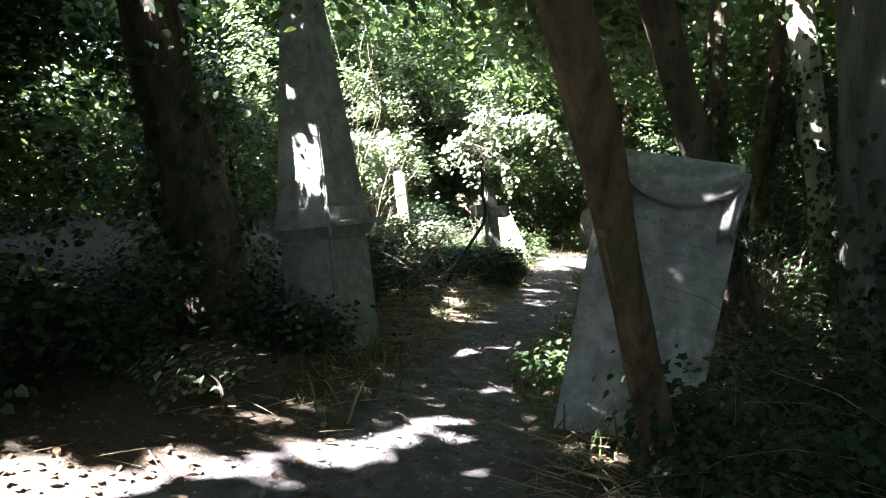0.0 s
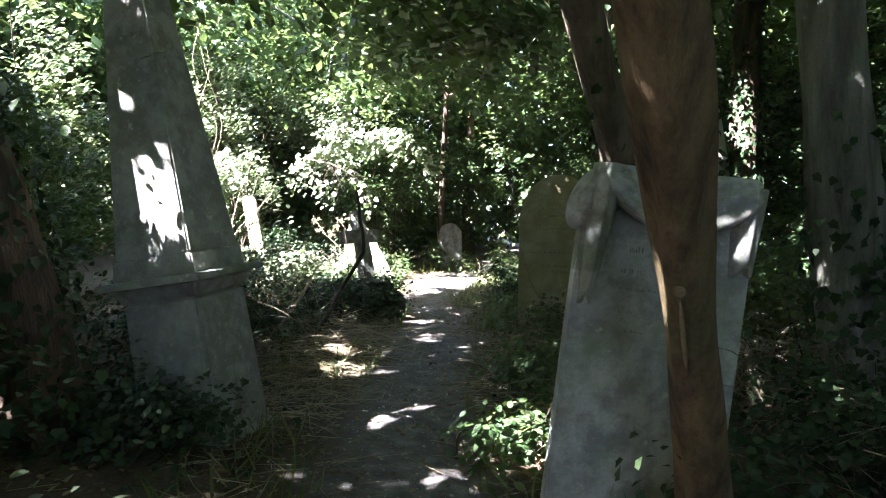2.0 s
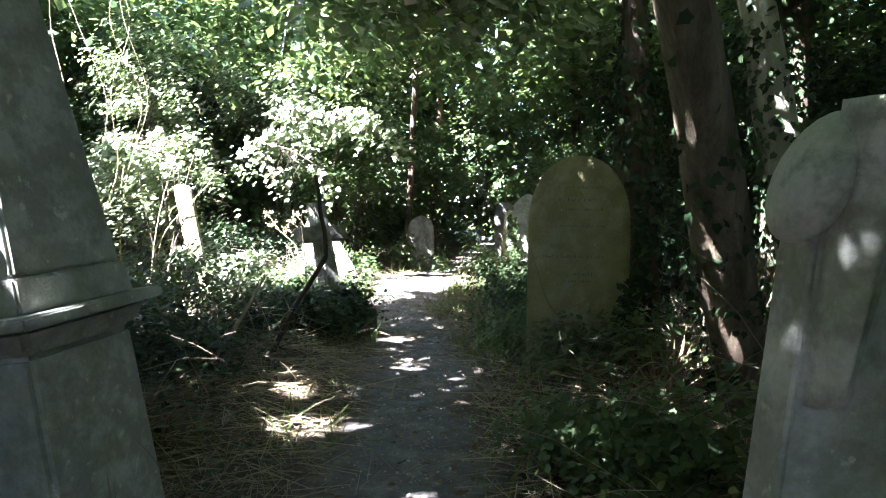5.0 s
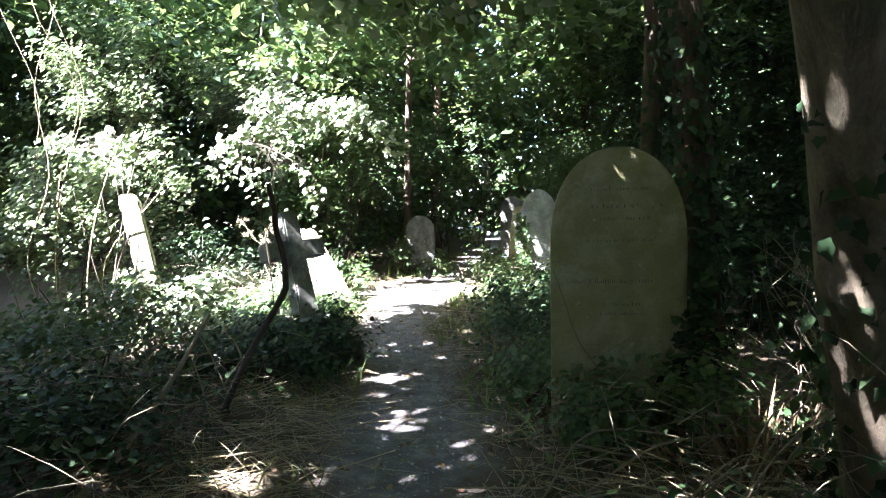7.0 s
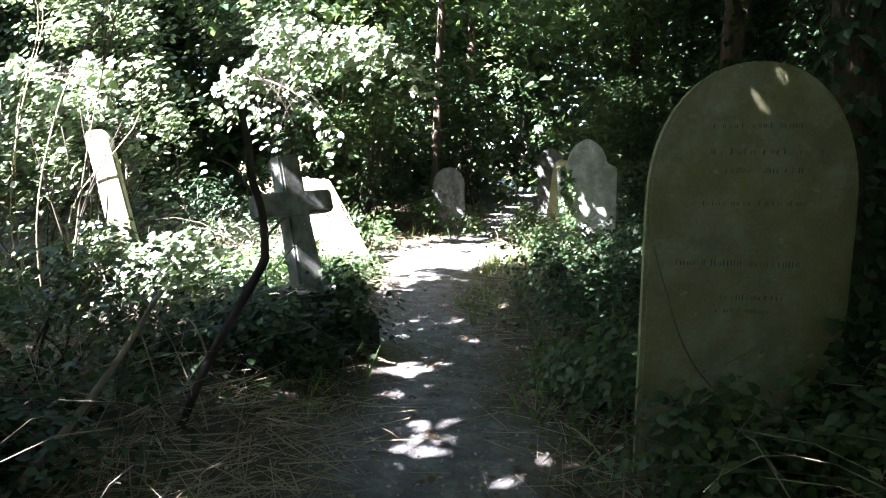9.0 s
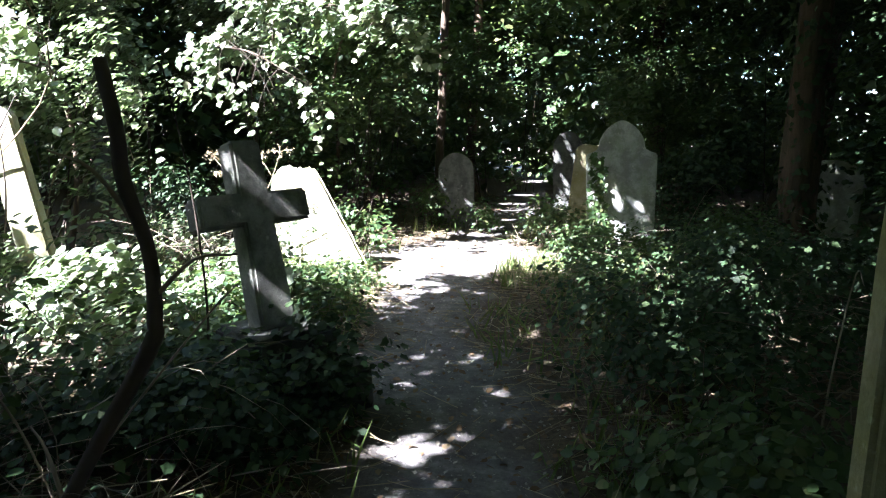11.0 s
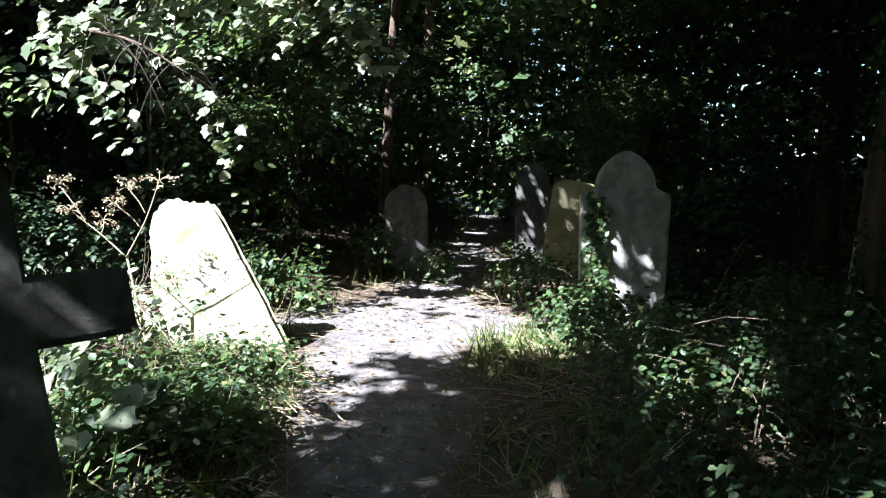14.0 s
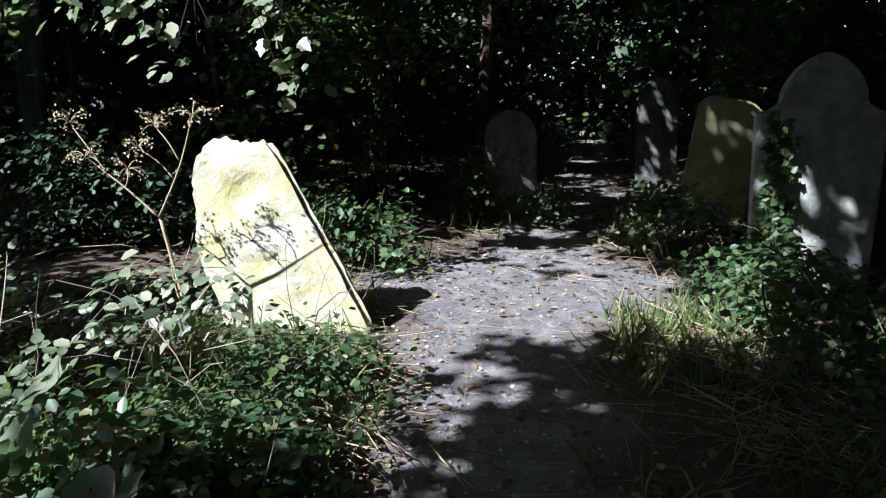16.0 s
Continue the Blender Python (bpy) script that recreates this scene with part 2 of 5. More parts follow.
def tube(points, radii, sides=8, wobble=0.0, seed=0):
    """Vertices and faces of a tapered, uneven tube along points."""
    pts = [Vector(p) for p in points]
    verts, faces = [], []
    for i, p in enumerate(pts):
        d = (pts[min(i + 1, len(pts) - 1)] - pts[max(i - 1, 0)]).normalized()
        a = d.cross(Vector((0.31, 0.9, 0.2))).normalized()
        c = d.cross(a)
        for k in range(sides):
            t = 2 * math.pi * k / sides
            q = a * math.cos(t) + c * math.sin(t)
            w = 1 + wobble * noise.noise(Vector((q.x * 1.7 + seed * 3.1, q.y * 1.7, p.z * 1.3 + q.z))) + 0.5 * wobble * noise.noise(Vector((q.x * 5 + seed, q.y * 5, p.z * 0.7)))
            verts.append(p + q * radii[i] * w)
    for i in range(len(pts) - 1):
        for k in range(sides):
            j = (k + 1) % sides
            faces.append((i * sides + k, i * sides + j, (i + 1) * sides + j, (i + 1) * sides + k))
    faces.append(tuple(range(sides))[::-1])
    faces.append(tuple((len(pts) - 1) * sides + k for k in range(sides)))
    return verts, faces


def smooth_line(points, steps):
    """Points along a Catmull-Rom curve."""
    p = [Vector(q) for q in points]
    p = [2 * p[0] - p[1]] + p + [2 * p[-1] - p[-2]]
    out = []
    for i in range(1, len(p) - 2):
        for s in range(steps):
            t = s / steps
            out.append(0.5 * (2 * p[i] + (p[i + 1] - p[i - 1]) * t + (2 * p[i - 1] - 5 * p[i] + 4 * p[i + 1] - p[i + 2]) * t * t + (3 * p[i] - p[i - 1] - 3 * p[i + 1] + p[i + 2]) * t ** 3))
    return out + [p[-2]]


# ---- ground ----
TRACK = np.array([(0.75, -40), (0.75, -3), (0.35, 0), (-0.1, 2.5), (-0.42, 4.7), (-0.52, 6.5), (-0.58, 8.5), (-0.64, 9.4), (-0.88, 10.9), (-1.08, 12.2), (-1.12, 13.6), (-0.95, 15), (-0.62, 17), (0.05, 20.2), (0.35, 23), (1.3, 31), (1.8, 38), (2.5, 60)])


def track_x(y):
    return np.interp(y, TRACK[:, 1], TRACK[:, 0])


def track_half(y):
    return 0.50 + 0.75 * np.exp(-((y - 15.2) / 0.9) ** 2) + 0.95 * np.exp(-((y - 1.3) / 1.2) ** 2)


def ground_z(x, y):
    x, y = np.asarray(x, float), np.asarray(y, float)
    d = np.abs(x - track_x(y)) - track_half(y)
    bank = np.clip(d / 1.2, 0, 1)
    far = np.clip((np.hypot(x, y - 10) - 25) / 40, 0, 1)
    return (bank * (0.10 + 0.05 * np.sin(1.3 * x + 0.7) * np.cos(1.1 * y) + 0.03 * np.sin(3.1 * x + 2.3 * y)) + 0.012 * np.sin(4 * x) * np.sin(3.3 * y)) * (1 - far)


gx = np.concatenate([[-900, -200, -70, -35, -22], np.arange(-14, -3, 0.35), np.arange(-3, 3, 0.12), np.arange(3, 14.1, 0.35), [22, 35, 70, 200, 900]])
gy = np.concatenate([[-900, -200, -60, -25], np.arange(-9, -1, 0.4), np.arange(-1, 20, 0.12), np.arange(20, 36, 0.5), [45, 70, 200, 900]])
GX, GY = np.meshgrid(gx, gy)
GZ = ground_z(GX, GY)
nx, ny = len(gx), len(gy)
gf = [(j * nx + i, j * nx + i + 1, (j + 1) * nx + i + 1, (j + 1) * nx + i) for j in range(ny - 1) for i in range(nx - 1)]
ground = mesh_object("ground", np.stack([GX.ravel(), GY.ravel(), GZ.ravel()], 1), gf, EARTH, smooth=True)
mask = ground.data.attributes.new("trodden", "FLOAT", "POINT")
edge = np.abs(GX - track_x(GY)) - track_half(GY) + 0.12 * np.sin(2.7 * GY + 1) + 0.08 * np.sin(7.1 * GY)
mask.data.foreach_set("value", np.clip(0.5 - edge / 0.35, 0, 1).astype(np.float32).ravel())
tagged(ground, "trodden brown earth footpath through dark leaf mould", "ground", kind="structure")


# ---- gravestones ----
def slab_mesh(outline, thick, bevel=0.015, rough=0.0, seed=0):
    """A slab cut to an outline in x and z, its front at y = 0, its back at y = thick, with worn edges."""
    bm = bmesh.new()
    vs = [bm.verts.new((x, 0, z)) for x, z in outline]
    f = bm.faces.new(vs)
    r = bmesh.ops.extrude_face_region(bm, geom=[f])
    bmesh.ops.translate(bm, vec=(0, thick, 0), verts=[v for v in r["geom"] if isinstance(v, bmesh.types.BMVert)])
    bmesh.ops.recalc_face_normals(bm, faces=bm.faces)
    bmesh.ops.bevel(bm, geom=bm.edges[:], offset=bevel, segments=2, affect="EDGES", clamp_overlap=True)
    if rough:
        bmesh.ops.triangulate(bm, faces=bm.faces[:])
        bmesh.ops.subdivide_edges(bm, edges=[e for e in bm.edges if e.calc_length() > 0.12], cuts=3, use_grid_fill=True)
        for v in bm.verts:
            p = v.co * 5 + Vector((seed, 0, 0))
            v.co += Vector((noise.noise(p), noise.noise(p + Vector((9, 0, 0))), noise.noise(p + Vector((0, 9, 0))))) * rough
    return bm


def box_mesh(w0, d0, w1, d1, h, bevel=0.012, z=0.0):
    """A block tapering from w0 x d0 at its foot to w1 x d1 at its top."""
    bm = bmesh.new()
    lo = [bm.verts.new((sx * w0 / 2, sy * d0 / 2, z)) for sx, sy in ((-1, -1), (1, -1), (1, 1), (-1, 1))]
    hi = [bm.verts.new((sx * w1 / 2, sy * d1 / 2, z + h)) for sx, sy in ((-1, -1), (1, -1), (1, 1), (-1, 1))]
    bm.faces.new(lo[::-1])
    bm.faces.new(hi)
    for k in range(4):
        bm.faces.new((lo[k], lo[(k + 1) % 4], hi[(k + 1) % 4], hi[k]))
    bmesh.ops.bevel(bm, geom=bm.edges[:], offset=bevel, segments=2, affect="EDGES")
    return bm


def lettering(parent, rows, seed):
    """Rows of worn, unreadable letters, cut as short bars 2 mm proud: (x0, x1, z, height) each."""
    r = random.Random(seed)
    bm = bmesh.new()
    for x0, x1, z, h in rows:
        x = x0
        while x < x1:
            w = h * r.uniform(0.25, 0.9)
            if r.random() < 0.72:
                hh = h * r.uniform(0.5, 1.0)
                for a, c in ((0, 0.25 * w),) if r.random() < 0.5 else ((0, 0.22 * w), (0.6 * w, 0.82 * w)):
                    q = [bm.verts.new((x + a, -0.002, z)), bm.verts.new((x + c, -0.002, z)), bm.verts.new((x + c, -0.002, z + hh)), bm.verts.new((x + a, -0.002, z + hh))]
                    bm.faces.new(q)
            x += w * 1.25
    return tagged(part("inscription", bm, INSCRIPTION, parent, "worn dark cut lettering"), kind="stuff")


def arch(w, z0, z1, steps=12, power=2.0):
    """Outline points of a rounded head from right to left."""
    out = []
    for k in range(steps + 1):
        t = math.pi * k / steps
        c, s = math.cos(t), math.sin(t)
        out.append((w / 2 * math.copysign(abs(c) ** (2 / power), c), z0 + (z1 - z0) * abs(s) ** (2 / power)))
    return out


def grid_mesh(fn, nu, nv):
    bm = bmesh.new()
    vs = [[bm.verts.new(fn(i / nu, j / nv)) for i in range(nu + 1)] for j in range(nv + 1)]
    for j in range(nv):
        for i in range(nu):
            bm.faces.new((vs[j][i], vs[j][i + 1], vs[j + 1][i + 1], vs[j + 1][i]))
    return bm


def closed_relief(fn, nu, nv, back):
    """A relief surface with its rim drawn back to y = back, so that it has depth."""
    def shape(u, v):
        x, y, z = fn(min(max((u - 0.04) / 0.92, 0), 1), min(max((v - 0.04) / 0.92, 0), 1))
        return (x, back if u < 0.01 or u > 0.99 or v < 0.01 or v > 0.99 else y, z)
    return grid_mesh(shape, nu, nv)


# obelisk
obelisk = thing("obelisk_monument", pose(-1.705, 4.77, -0.06, 2.2, -9.7, -10.0), "leaning grey sandstone obelisk on a tall square pedestal beside the path", "obelisk")
part("foot", box_mesh(0.66, 0.66, 0.62, 0.62, 0.14, 0.02, -0.05), STONE_GREY, obelisk)
part("pedestal", box_mesh(0.585, 0.585, 0.55, 0.55, 0.93, 0.022, 0.085), STONE_GREY, obelisk, "grey pedestal block with damp stains")
part("cove", box_mesh(0.555, 0.555, 0.68, 0.68, 0.10, 0.02, 1.012), STONE_GREY, obelisk)
part("ledge", box_mesh(0.77, 0.77, 0.75, 0.75, 0.045, 0.009, 1.11), STONE_GREY, obelisk, "thin projecting cornice ledge")
part("shaft_base", box_mesh(0.60, 0.60, 0.575, 0.575, 0.13, 0.01, 1.153), STONE_GREY, obelisk)
part("shaft", box_mesh(0.552, 0.552, 0.116, 0.116, 2.82, 0.012, 1.285), STONE_GREY, obelisk, "tapering grey shaft")
part("cap", box_mesh(0.114, 0.114, 0.02, 0.02, 0.14, 0.004, 4.103), STONE_GREY, obelisk)

# draped headstone
draped = thing("draped_headstone", pose(0.83, 3.66, -0.05, -1.0, 5.0, 3.0), "weathered sandstone headstone hung with carved drapery, leaning sideways", "headstone")
part("slab", slab_mesh([(-0.42, -0.2), (0.40, -0.2), (0.41, 1.62), (0.36, 1.72), (-0.36, 1.72), (-0.40, 1.62)], 0.15, 0.012), STONE_DRAPE, draped)


def swag(u, v):
    x = -0.33 + 0.70 * u
    sag = 1.70 - 0.05 * u - 0.17 * math.sin(math.pi * u) ** 0.8
    z = sag + (1.80 - sag) * v
    folds = 0.012 * math.sin(17 * v * (0.6 + 0.5 * math.sin(math.pi * u)))
    return (x, -0.055 - 0.075 * math.sin(math.pi * min(v * 0.75 + 0.25, 1)) - folds, z)


def tail(x0, x1, z0, z1, lean, narrow):
    def fn(u, v):
        w = 1.0 - narrow * (1 - v) ** 1.2
        c = (x0 + x1) / 2 + lean * (1 - v)
        x = c + (u - 0.5) * (x1 - x0) * w
        z = z0 + (z1 - z0) * v - 0.03 * (1 - v) * math.cos(6 * u)
        return (x, -0.035 - 0.065 * math.sin(math.pi * u) ** 0.7 - 0.005 * math.sin(17 * u) - 0.025 * v, z)
    return fn


part("swag", closed_relief(swag, 28, 16, 0.01), STONE_DRAPE, draped, "carved stone cloth swag with folds", True)
part("drape_tail", closed_relief(tail(-0.375, -0.235, 1.16, 1.80, -0.045, 0.6), 12, 20, 0.01), STONE_DRAPE, draped, "long hanging stone cloth end", True)
part("drape_tail", closed_relief(tail(0.28, 0.42, 1.36, 1.76, 0.0, 0.35), 12, 16, 0.01), STONE_DRAPE, draped, "short hanging stone cloth end", True)


def shoulder(u, v):
    a, t = math.pi * (0.02 + 0.96 * v), 2 * math.pi * u
    return (-0.375 + 0.085 * math.sin(a) * math.cos(t) + 0.045 * math.cos(a), 0.06 + 0.125 * math.sin(a) * math.sin(t) + 0.006 * math.sin(5 * t), 1.635 + 0.155 * math.cos(a))


part("drape_shoulder", grid_mesh(shoulder, 18, 12), STONE_DRAPE, draped, "bunched stone cloth over the corner", True)
part("drape_top", slab_mesh([(-0.36, 1.70), (0.42, 1.68), (0.40, 1.755), (0.0, 1.80), (-0.30, 1.80)], 0.17, 0.03), STONE_DRAPE, draped)
lettering(draped, [(-0.16, 0.25, 1.40, 0.03), (0.0, 0.07, 1.345, 0.024), (-0.20, -0.09, 1.30, 0.024), (0.14, 0.26, 1.285, 0.024), (-0.19, 0.22, 1.22, 0.016), (-0.18, -0.12, 1.11, 0.018), (0.02, 0.10, 1.10, 0.018), (-0.14, -0.05, 1.02, 0.018), (0.05, 0.18, 0.95, 0.018)], 3)

# round-topped headstone
rounded = thing("round_headstone", pose(0.865, 8.08, -0.05, 2.0, -1.0, -5.0), "broad round-topped headstone, yellowish and mossy, half grown over", "headstone")
part("slab", slab_mesh([(-0.435, -0.2), (0.435, -0.2), (0.435, 1.38)] + arch(0.87, 1.41, 2.03, 20, 2.15)[1:-1] + [(-0.435, 1.38)], 0.11, 0.018), STONE_MOSS, rounded)
lettering(rounded, [(-0.26, 0.26, 1.64, 0.03), (-0.16, 0.2, 1.56, 0.026), (-0.30, 0.25, 1.15, 0.03), (-0.10, 0.16, 1.00, 0.024), (-0.12, 0.1, 0.94, 0.024), (-0.2, 0.2, 1.75, 0.022), (-0.2, 0.22, 1.42, 0.022)], 5)

# cross on steps
U = Vector((0.64, 0.77, 0)).normalized()
FRONT = Vector((0.77, -0.64, 0))
foot_mat = Matrix(((U.x, -FRONT.x, 0, -1.68), (U.y, -FRONT.y, 0, 10.16), (0, 0, 1, 0), (0, 0, 0, 1)))
steps = thing("stepped_plinth", foot_mat, "dark two-step stone plinth beside the path", "plinth")
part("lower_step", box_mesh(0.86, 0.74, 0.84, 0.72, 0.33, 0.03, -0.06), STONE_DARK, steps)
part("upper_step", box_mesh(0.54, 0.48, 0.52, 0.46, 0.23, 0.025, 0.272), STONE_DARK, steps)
cross_up = (Vector((-1.93, 10.30, 1.51)) - Vector((-1.70, 10.15, 0.49))).normalized()
side = (U - cross_up * U.dot(cross_up)).normalized()
back = cross_up.cross(side)
cross_mat = Matrix(((side.x, back.x, cross_up.x, -1.695), (side.y, back.y, cross_up.y, 10.155), (side.z, back.z, cross_up.z, 0.48), (0, 0, 0, 1)))
cross = thing("stone_cross", cross_mat, "plain grey stone cross leaning back on its plinth", "cross")
part("stem", slab_mesh([(-0.115, 0.0), (0.115, 0.0), (0.098, 0.59), (0.092, 1.07), (-0.092, 1.07), (-0.098, 0.59)], 0.16, 0.016, 0.004, 1), STONE_CROSS, cross).location.y = -0.08
part("crossbar", slab_mesh([(-0.345, 0.595), (0.345, 0.595), (0.345, 0.775), (-0.345, 0.775)], 0.166, 0.016, 0.004, 2), STONE_CROSS, cross).location.y = -0.083

# broken leaning slab
broken = thing("broken_slab", pose(-2.33, 13.84, 0.0, -14, -3, 14), "broken pale limestone slab leaning in full sun, yellow lichen on it", "headstone")
part("slab", slab_mesh([(-0.27, -0.22), (0.54, -0.22), (0.51, 0.03), (0.38, 0.38), (0.18, 0.80), (0.04, 1.12), (-0.05, 1.235), (-0.12, 1.24), (-0.19, 1.20), (-0.25, 1.27), (-0.33, 1.28), (-0.46, 1.19), (-0.53, 0.96), (-0.49, 0.80), (-0.53, 0.62), (-0.45, 0.38), (-0.37, 0.15)], 0.22, 0.045, 0.02, 3), STONE_PALE, broken)

# gothic headstone and its neighbours
gothic = thing("gothic_headstone", pose(1.19, 15.14, -0.05, 0, -2.3, -4), "pointed gothic headstone with square shoulders, pale and blotched", "headstone")


def gothic_outline(w, head, zs, zt, foot):
    pts = [(-foot / 2, -0.2), (foot / 2, -0.2), (w / 2, zs - 0.16), (w / 2, zs), (head / 2 + 0.06, zs + 0.03), (head / 2, zs + 0.07)]
    for k in range(1, 10):
        a = math.radians(70.5 * k / 9)
        pts.append((-head / 4 + 0.75 * head * math.cos(a), zs + 0.07 + (zt - zs - 0.07) * math.sin(a) / 0.943))
    return pts[:-1] + [(0, zt)] + [(-x, z) for x, z in pts[-2:1:-1]]


part("slab", slab_mesh(gothic_outline(0.86, 0.56, 1.42, 1.84, 0.80), 0.13, 0.014), STONE_DRAPE, gothic)
mossy = thing("mossy_headstone", pose(1.06, 17.4, -0.05, 3, 4, -5), "dark mossy headstone with a flat worn top, leaning", "headstone")
part("slab", slab_mesh([(-0.34, -0.2), (0.34, -0.2), (0.35, 1.36), (0.2, 1.47), (-0.2, 1.50), (-0.31, 1.42)], 0.13, 0.02), STONE_MOSS, mossy)
far_round = thing("small_headstone", pose(-1.02, 17.85, -0.03, -2, -2, 6), "small round-topped headstone darkened by shade, speckled by sun", "headstone")
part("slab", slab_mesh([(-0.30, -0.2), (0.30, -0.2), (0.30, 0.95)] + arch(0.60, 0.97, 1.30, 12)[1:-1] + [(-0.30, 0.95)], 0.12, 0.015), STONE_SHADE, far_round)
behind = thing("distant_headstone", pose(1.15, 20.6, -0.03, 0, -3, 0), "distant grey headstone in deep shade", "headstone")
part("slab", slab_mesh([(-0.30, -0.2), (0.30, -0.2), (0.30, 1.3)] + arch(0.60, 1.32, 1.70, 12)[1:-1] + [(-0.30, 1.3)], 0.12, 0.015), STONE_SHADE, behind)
stele = thing("leaning_stele", pose(-3.44, 10.9, -0.05, 0, -11, 12), "narrow pale stele leaning among sunlit leaves", "headstone")
part("slab", slab_mesh([(-0.11, -0.2), (0.11, -0.2), (0.105, 1.72), (0.07, 1.78), (-0.07, 1.80), (-0.1, 1.74)], 0.11, 0.015), STONE_PALE, stele)
shaded = thing("shaded_headstone", pose(3.35, 14.5, -0.05, 0, 2, -8), "plain grey headstone deep in the shade", "headstone")
part("slab", slab_mesh([(-0.32, -0.2), (0.32, -0.2), (0.32, 1.2)] + arch(0.64, 1.22, 1.42, 10)[1:-1] + [(-0.32, 1.2)], 0.12, 0.015), STONE_GREY, shaded)


# ---- woods ----
HOLES = []


def lit_gap(p, radius):
    """An opening in the canopy through which the sun reaches p."""
    HOLES.append((Vector(p), radius))


def sunward_mask(P, holes=HOLES, near=1.2):
    """Which leaves stay: none that stand in the openings of the canopy."""
    keep = np.ones(len(P), bool)
    s = np.array(TO_SUN)
    for p, r in holes:
        d = P - np.array(p)
        along = d @ s
        off = np.linalg.norm(d - along[:, None] * s, axis=1)
        keep &= ~((off < r * (0.9 + 0.2 * np.sin(7 * P[:, 0] + 5 * P[:, 1] + 3 * P[:, 2]) + 0.12 * np.sin(19 * P[:, 0] - 23 * P[:, 1]))) & (along > near))
    return keep


for p, r in (
    # the clearing, the broken slab and the boughs over it
    ((-1.5, 14.9, 0), 1.0), ((-0.6, 14.8, 0.1), 0.95), ((-2.4, 13.9, 0.7), 1.15), ((-3.1, 14.9, 2.5), 1.3), ((-2.1, 15.1, 2.9), 0.8), ((-5.7, 15.8, 2.3), 0.9), ((0.25, 14.3, 0.3), 0.72), ((0.86, 15.0, 0.65), 0.3), ((-1.9, 16.0, 0.4), 0.4), ((-1.2, 16.1, 0.3), 0.28), ((0.98, 15.05, 1.0), 0.22), ((1.5, 15.05, 0.65), 0.13),
    # the sunny thicket
    ((-4.3, 11.8, 1.8), 2.0), ((-3.4, 17.0, 3.4), 1.2), ((-5.6, 13.6, 3.4), 1.7), ((-6.6, 10.8, 3.6), 1.5), ((-2.6, 18.5, 4.8), 1.9), ((1.5, 19.5, 5.4), 1.2), ((3.2, 14.0, 5.2), 1.0), ((-3.3, 13.9, 3.9), 1.0), ((0.3, 24.6, 3.3), 0.8), ((2.1, 7.9, 4.05), 0.55),
    # low growth beside the cross and the stones
    ((-2.5, 12.3, 0.3), 0.45), ((-2.3, 11.2, 0.4), 0.45), ((-2.75, 11.7, 0.4), 0.8), ((0.6, 12.2, 0.4), 0.2), ((1.9, 7.6, 0.25), 0.26), ((2.0, 7.2, 1.1), 0.25), ((-1.5, 10.3, 0.42), 0.22), ((-1.5, 10.4, 1.25), 0.18), ((0.32, 4.45, 0.25), 0.3), ((0.9, 12.0, 0.4), 0.2), ((1.3, 11.2, 0.5), 0.2), ((0.7, 10.6, 0.4), 0.16), ((-1.5, 2.6, 0.3), 0.2),
    ((-2.9, 10.4, 0.5), 0.7), ((-3.7, 10.2, 0.7), 0.5), ((-3.4, 3.2, 1.4), 0.22), ((-3.0, 2.6, 0.9), 0.18), ((-3.9, 4.2, 1.9), 0.28), ((3.0, 9.0, 3.2), 0.5), ((2.6, 9.0, 2.2), 0.4), ((1.9, 8.4, 2.9), 0.3), ((1.2, 12.6, 0.4), 0.25), ((0.8, 13.2, 0.35), 0.2), ((1.7, 12.0, 0.5), 0.2),
    # spots on the path
    ((-1.58, 1.59, 0), 0.45), ((-1.1, 2.05, 0), 0.42), ((-0.62, 2.68, 0), 0.36), ((-0.2, 3.3, 0), 0.22), ((-0.2, 4.2, 0), 0.15), ((-0.74, 5.38, 0), 0.17), ((-1.36, 7.35, 0), 0.24), ((-1.15, 6.5, 0), 0.22), ((-0.85, 6.75, 0), 0.14), ((-0.7, 8.58, 0), 0.19), ((-0.83, 9.75, 0), 0.25), ((-0.9, 11.16, 0), 0.18), ((-0.65, 11.87, 0), 0.16),
    ((-0.62, 17.1, 0), 0.22), ((-0.45, 18.0, 0), 0.26), ((-0.1, 19.2, 0), 0.18), ((0.5, 20.05, 0), 0.25), ((0.0, 22.2, 0), 0.35), ((0.4, 24.5, 0), 0.3), ((-0.15, 20.5, 3.4), 0.4), ((-0.35, 20.5, 2.3), 0.35), ((0.0, 22.5, 5.0), 0.5), ((1.2, 30.0, 0), 0.8),
    # spots on the obelisk and the draped stone
    ((-1.86, 4.5, 1.42), 0.31), ((-2.13, 4.55, 1.98), 0.15), ((-2.26, 4.55, 2.14), 0.12), ((1.14, 3.68, 0.94), 0.10), ((0.35, 3.7, 0.75), 0.12), ((0.33, 3.7, 0.4), 0.12),
):
    lit_gap(p, r)


SKY_GAPS = [((-2.9, 7.6, 3.6), (-0.415, 0.872, 0.25), 0.05), ((2.4, 6.0, 2.9), (0.45, 0.86, 0.235), 0.07), ((0.2, 10.5, 3.4), (0.04, 0.972, 0.235), 0.12), ((3.6, 5.0, 3.2), (0.60, 0.76, 0.25), 0.07)]


